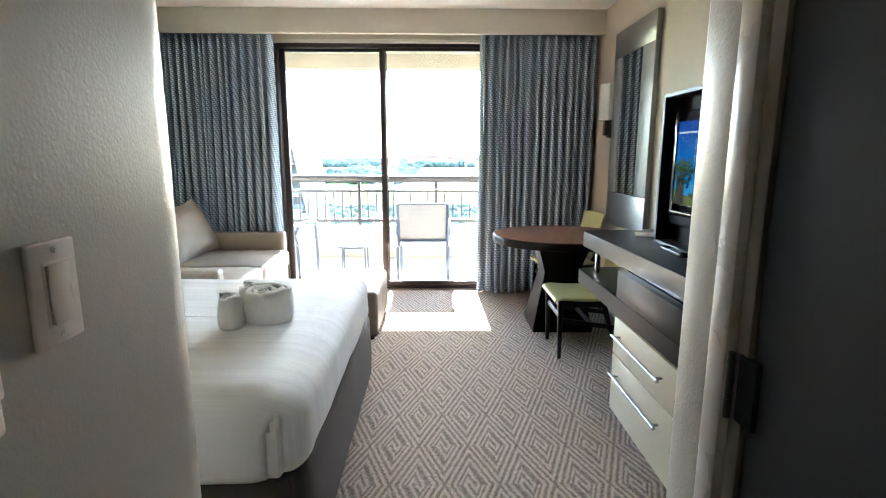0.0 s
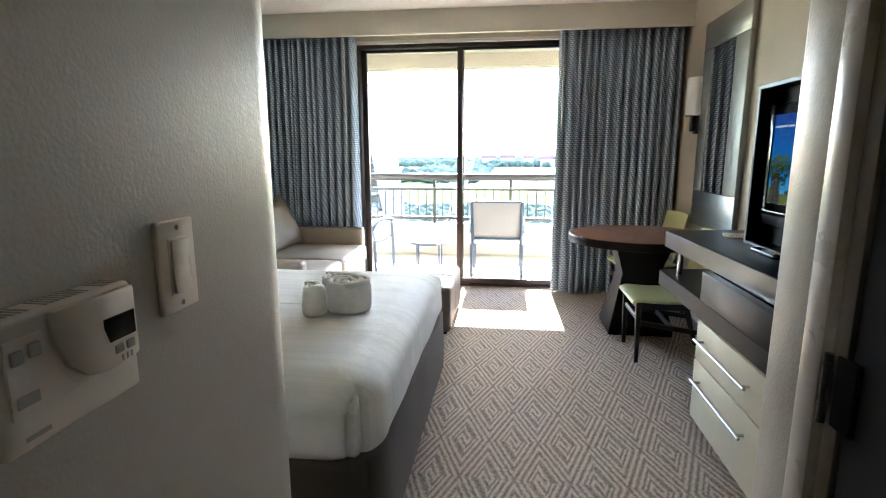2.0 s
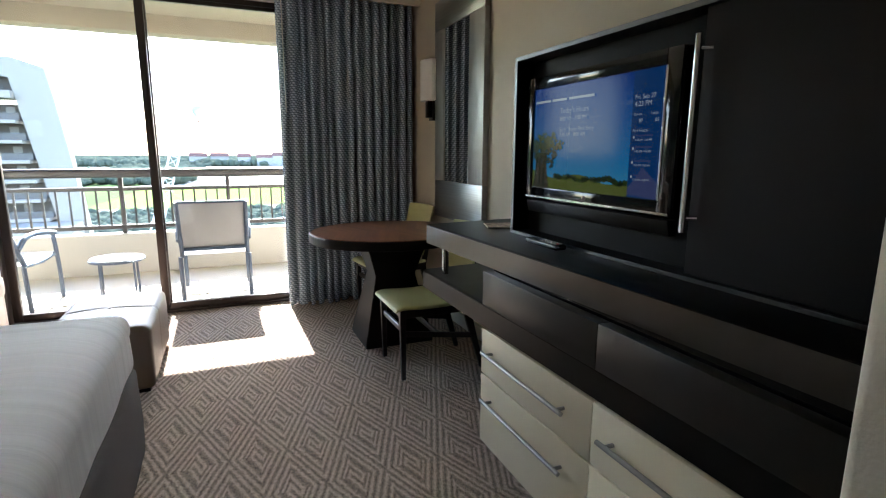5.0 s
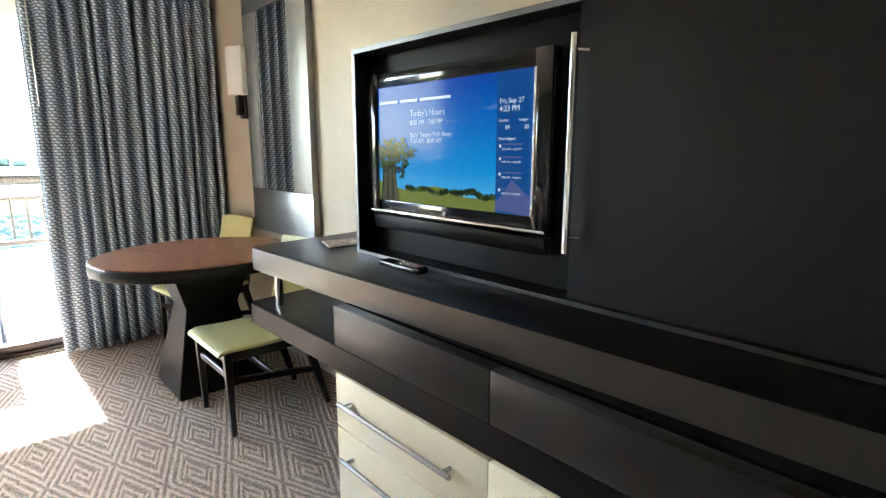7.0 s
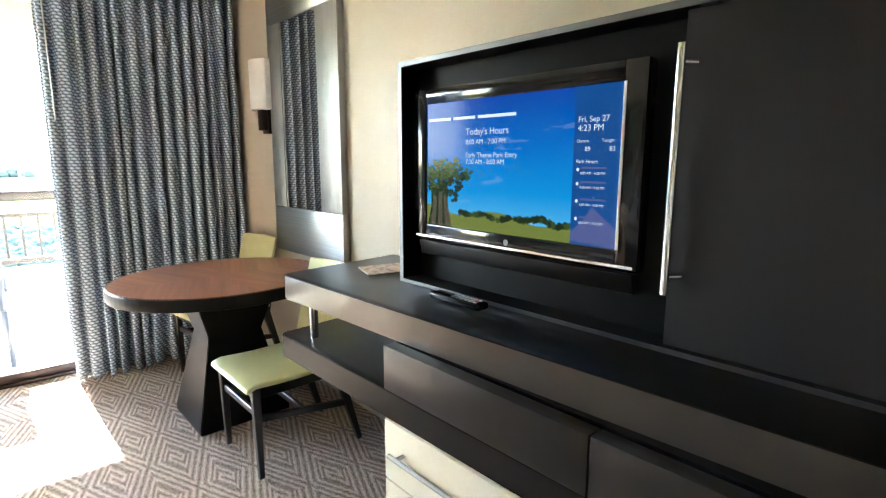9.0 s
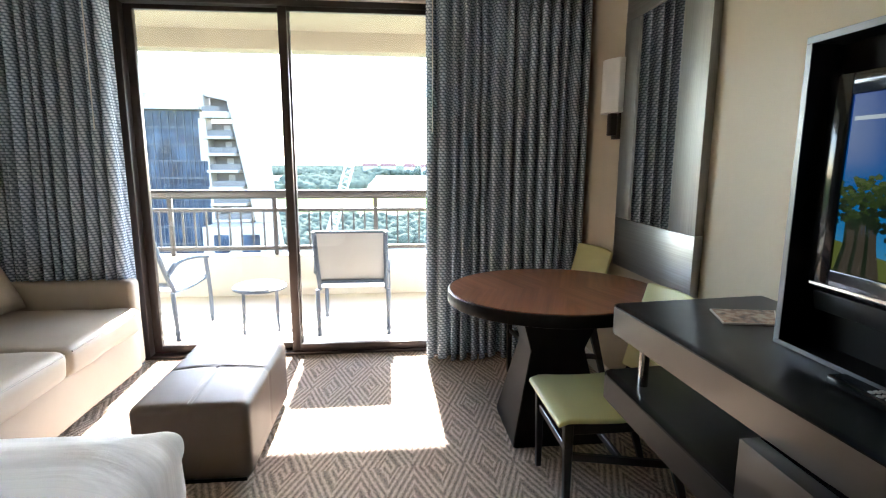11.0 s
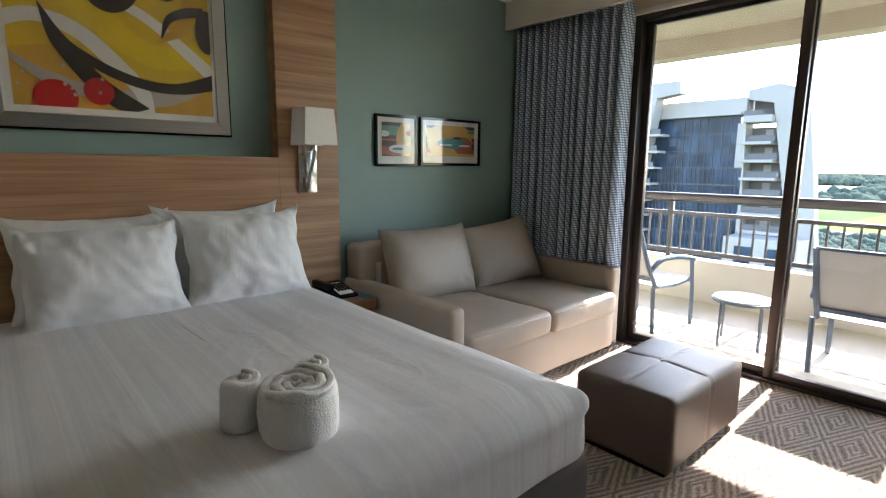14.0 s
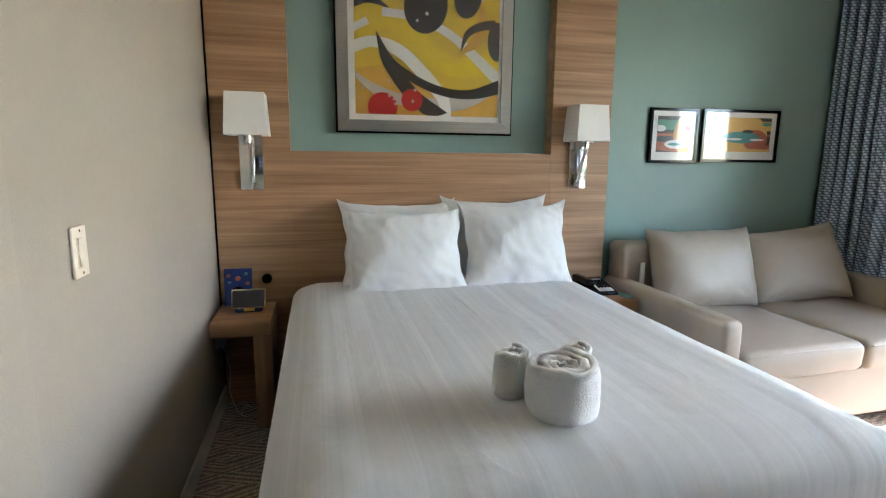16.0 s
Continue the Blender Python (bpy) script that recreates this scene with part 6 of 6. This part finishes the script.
# ---- the neighbouring hotel wing ----
def hotel_wing():
    M_BWHITE = paint("white_concrete", (0.33, 0.295, 0.262), 0.8, 1.5, 0.2, 0.05)
    # Darker colour for the recess walls: the shade under the slabs is painted in.
    M_BSHADE = paint("terrace_shade", (0.12, 0.108, 0.10), 0.8, 1.5, 0.2)
    M_BRAILING = paint("terrace_rail", (0.10, 0.092, 0.088), 0.6, 2.0, 0.2)
    M_MULL = paint("mullion_metal", (0.05, 0.055, 0.065), 0.5, 2.0, 0.1)
    # Noise patches in the blue stand in for reflections; real gloss is low.
    n = Nodes("tower_glass")
    nz = n.noise(n.mapped((0.35, 0.35, 0.2)), 1.0, 6, 0.65)
    col = n.ramp(nz, [(0.35, (0.010, 0.015, 0.025)), (0.5, (0.022, 0.036, 0.060)), (0.65, (0.05, 0.078, 0.12))])
    gm = n.set(col, 0.15, 0.0, Specular_IOR_Level=0.12)
    Y = 97.0
    r = thing("hotel_wing", (-30, Y, GZ), "white stepped hotel tower with blue glass and terraces", "building")
    fh = 2.9
    edge = lambda z: -27.9 + (13.0 - z) * 0.178
    part("end_wall", prism([(-31.5, 13.9), (-27.2, 14.6), (-23.3, 13.3), (-22.5, 9.4), (-21.2, 0.2), (-19.9, -11.6), (-17.6, GZ), (-21.5, GZ), (edge(-20.0), -20.0), (edge(11.6), 11.6), (-31.5, 12.4)], "y", Y, Y + 2.5, 0.05, 1), M_BWHITE, r, "leaning white concrete end wall")
    # the top terrace, open to the front
    part("top_terrace", box(-31.4, edge(9.3), Y - 1.5, Y + 3, 8.6, 9.7, 0.05, 1), M_BWHITE, r, "white top terrace")
    part("top_rail", box(-31.4, -28.6, Y - 1.4, Y - 1.3, 9.7, 10.5), M_BRAILING, r, "grey balustrade")
    part("top_recess", box(-31.2, edge(12.0), Y + 2.6, Y + 3, 9.7, 12.4), M_BSHADE, r, "terrace wall darkened for shade")
    for k in range(13):
        z = 5.6 - fh * k
        x0, x1 = -31.3 + 0.10 * k, edge(z + 1)
        t = part("terrace", box(x0 - 0.25, x1 - 0.4, Y - 1.2, Y + 3, z - 0.5, z, 0.04, 1), M_BWHITE, r, "white terrace slab")
        part("balustrade", box(x0, x1 - 0.1, Y - 0.3, Y - 0.2, z, z + 1.0), M_BRAILING, t, "grey balustrade")
        part("recess", box(x0, x1 + 0.6, Y + 2.6, Y + 2.9, z, z + fh - 0.5), M_BSHADE, t, "terrace wall darkened for shade")
        part("terrace_door", box(x0 + 2.2, x0 + 3.3, Y + 2.45, Y + 2.6, z + 0.02, z + 2.0), M_FARWALL, t, "pale terrace door")
    part("pier", prism([(-31.2, GZ), (-30.0, GZ), (-31.2, 8.6), (-32.4, 8.6), (-32.4, 1.4), (-31.2, 1.4)], "y", Y - 0.6, Y + 3), M_BWHITE, r, "white pier between glass and terraces")
    # the glass face, with wide panes above and narrow ones below
    part("glass_wall", box(-50.0, -32.4, Y + 0.5, Y + 6, 1.4, 9.9), gm, r, "blue glass wall, reflections in its colour")
    part("lower_glass_wall", box(-50.0, -31.2, Y - 0.2, Y + 6, GZ, 1.38), gm, r, "dark blue glass wall, reflections in its colour")
    for z in (9.9, 7.1, 4.2):
        part("floor_band", box(-50.0, -32.4, Y + 0.35, Y + 0.49, z - 0.09, z + 0.09), M_MULL, r)
    for k in range(11):
        z = 1.3 - fh * k
        part("floor_band", box(-50.0, -31.2, Y - 0.4, Y - 0.21, z - 0.13, z + 0.13), M_MULL, r)
    for k in range(14):
        x = -32.5 - 1.3 * k
        part("mullion", box(x - 0.05, x + 0.05, Y + 0.38, Y + 0.495, 1.4, 9.8), M_MULL, r)
    for k in range(25):
        x = -31.3 - 0.75 * k
        part("mullion", box(x - 0.04, x + 0.04, Y - 0.36, Y - 0.205, GZ, 1.2), M_MULL, r)
    part("parapet", box(-50.0, -31.4, Y - 0.4, Y + 6, 10.0, 12.8, 0.05, 1), M_BWHITE, r, "white parapet over the glass")
    part("parapet_ledge", box(-47.0, -32.0, Y - 0.9, Y - 0.4, 10.0, 10.5, 0.04, 1), M_BWHITE, r, "white ledge")
    # the far leaning fin, with stepped terraces on its inner edge
    fin = lambda z: -45.2 - (12.5 - z) * 0.16
    part("far_fin", prism([(-60, 16.2), (-41.0, 16.0), (-41.0, 13.9), (-45.0, 13.4), (fin(10), 10), (fin(-20), -20.0), (fin(GZ), GZ), (-64, GZ)], "y", Y - 4, Y - 1), M_BWHITE, r, "white stepped fin")
    for k in range(11):
        z = 7.2 - fh * k
        f = part("fin_terrace", box(fin(z) - 2, fin(z) + 2.2, Y - 3.8, Y - 0.5, z - 0.4, z), M_BWHITE, r, "white terrace slab")
        part("balustrade", box(fin(z) - 1.0, fin(z) + 2.0, Y - 3.7, Y - 3.6, z, z + 0.9), M_BRAILING, f, "grey balustrade")
    # low podium and bridge
    part("podium", box(-30.8, -20.5, Y - 7, Y - 0.5, GZ, -9.5, 0.1, 1), M_BWHITE, r, "white podium")
    for x0, x1 in ((-29.0, -26.6), (-24.5, -21.6)):
        part("podium_bay", box(x0, x1, Y - 7.1, Y - 6.9, -19.0, -10.8), gm, r, "dark glazed bay")
    part("walkway", box(-26, 60, Y + 10, Y + 13, -17.5, -16.2), M_FARWALL, r, "grey raised walkway")


hotel_wing()


# ---- crane boom and balloon ----
cr = thing("crane", (-5.0, 100, GZ), "white lattice crane boom rising beyond the balcony", "crane")
M_CRANE = paint("crane_white", (0.72, 0.72, 0.70), 0.5)
foot, tip = Vector((-16.5, 100, GZ)), Vector((-7.0, 104, 2.2))
side, up = Vector((0.85, 0, -0.25)), Vector((0, 0.8, 0))
chords = [side * a + up * b for a, b in ((-1, -1), (1, -1), (1, 1), (-1, 1))]
for c in chords:
    part("chord", bar(foot + c, tip + c * 0.8, 0.18, 0.18, bevel=0), M_CRANE, cr)
lat = bmesh.new()
N = 17
for k in range(N):
    p, q = foot.lerp(tip, k / N), foot.lerp(tip, (k + 1) / N)
    for i in range(4):
        bar(p + chords[i], q + chords[(i + 1) % 4], 0.09, 0.09, lat, 0)
        bar(p + chords[i], p + chords[(i + 1) % 4], 0.09, 0.09, lat, 0)
part("lattice", lat, M_CRANE, cr, kind="stuff")
bl = thing("balloon", (-30, 900, GZ), "tiny pale balloon far off in the sky", "balloon")
b = bmesh.new()
bmesh.ops.create_icosphere(b, subdivisions=3, radius=9)
for vv in b.verts:
    if vv.co.z < 0:
        vv.co.z *= 1.25
        vv.co.x *= 1 + vv.co.z * 0.03
        vv.co.y *= 1 + vv.co.z * 0.03
bmesh.ops.translate(b, verts=b.verts[:], vec=(-30, 900, 62))
part("envelope", b, paint("balloon_cloth", (0.35, 0.5, 0.55), 0.6, 1, 0.1), bl)
part("basket", box(-32, -28, 898, 902, 45, 48), M_FARROOF, bl)
part("tether", tube((-30, 900, GZ), (-30, 900, 46), 0.05, 6), M_FARROOF, bl)
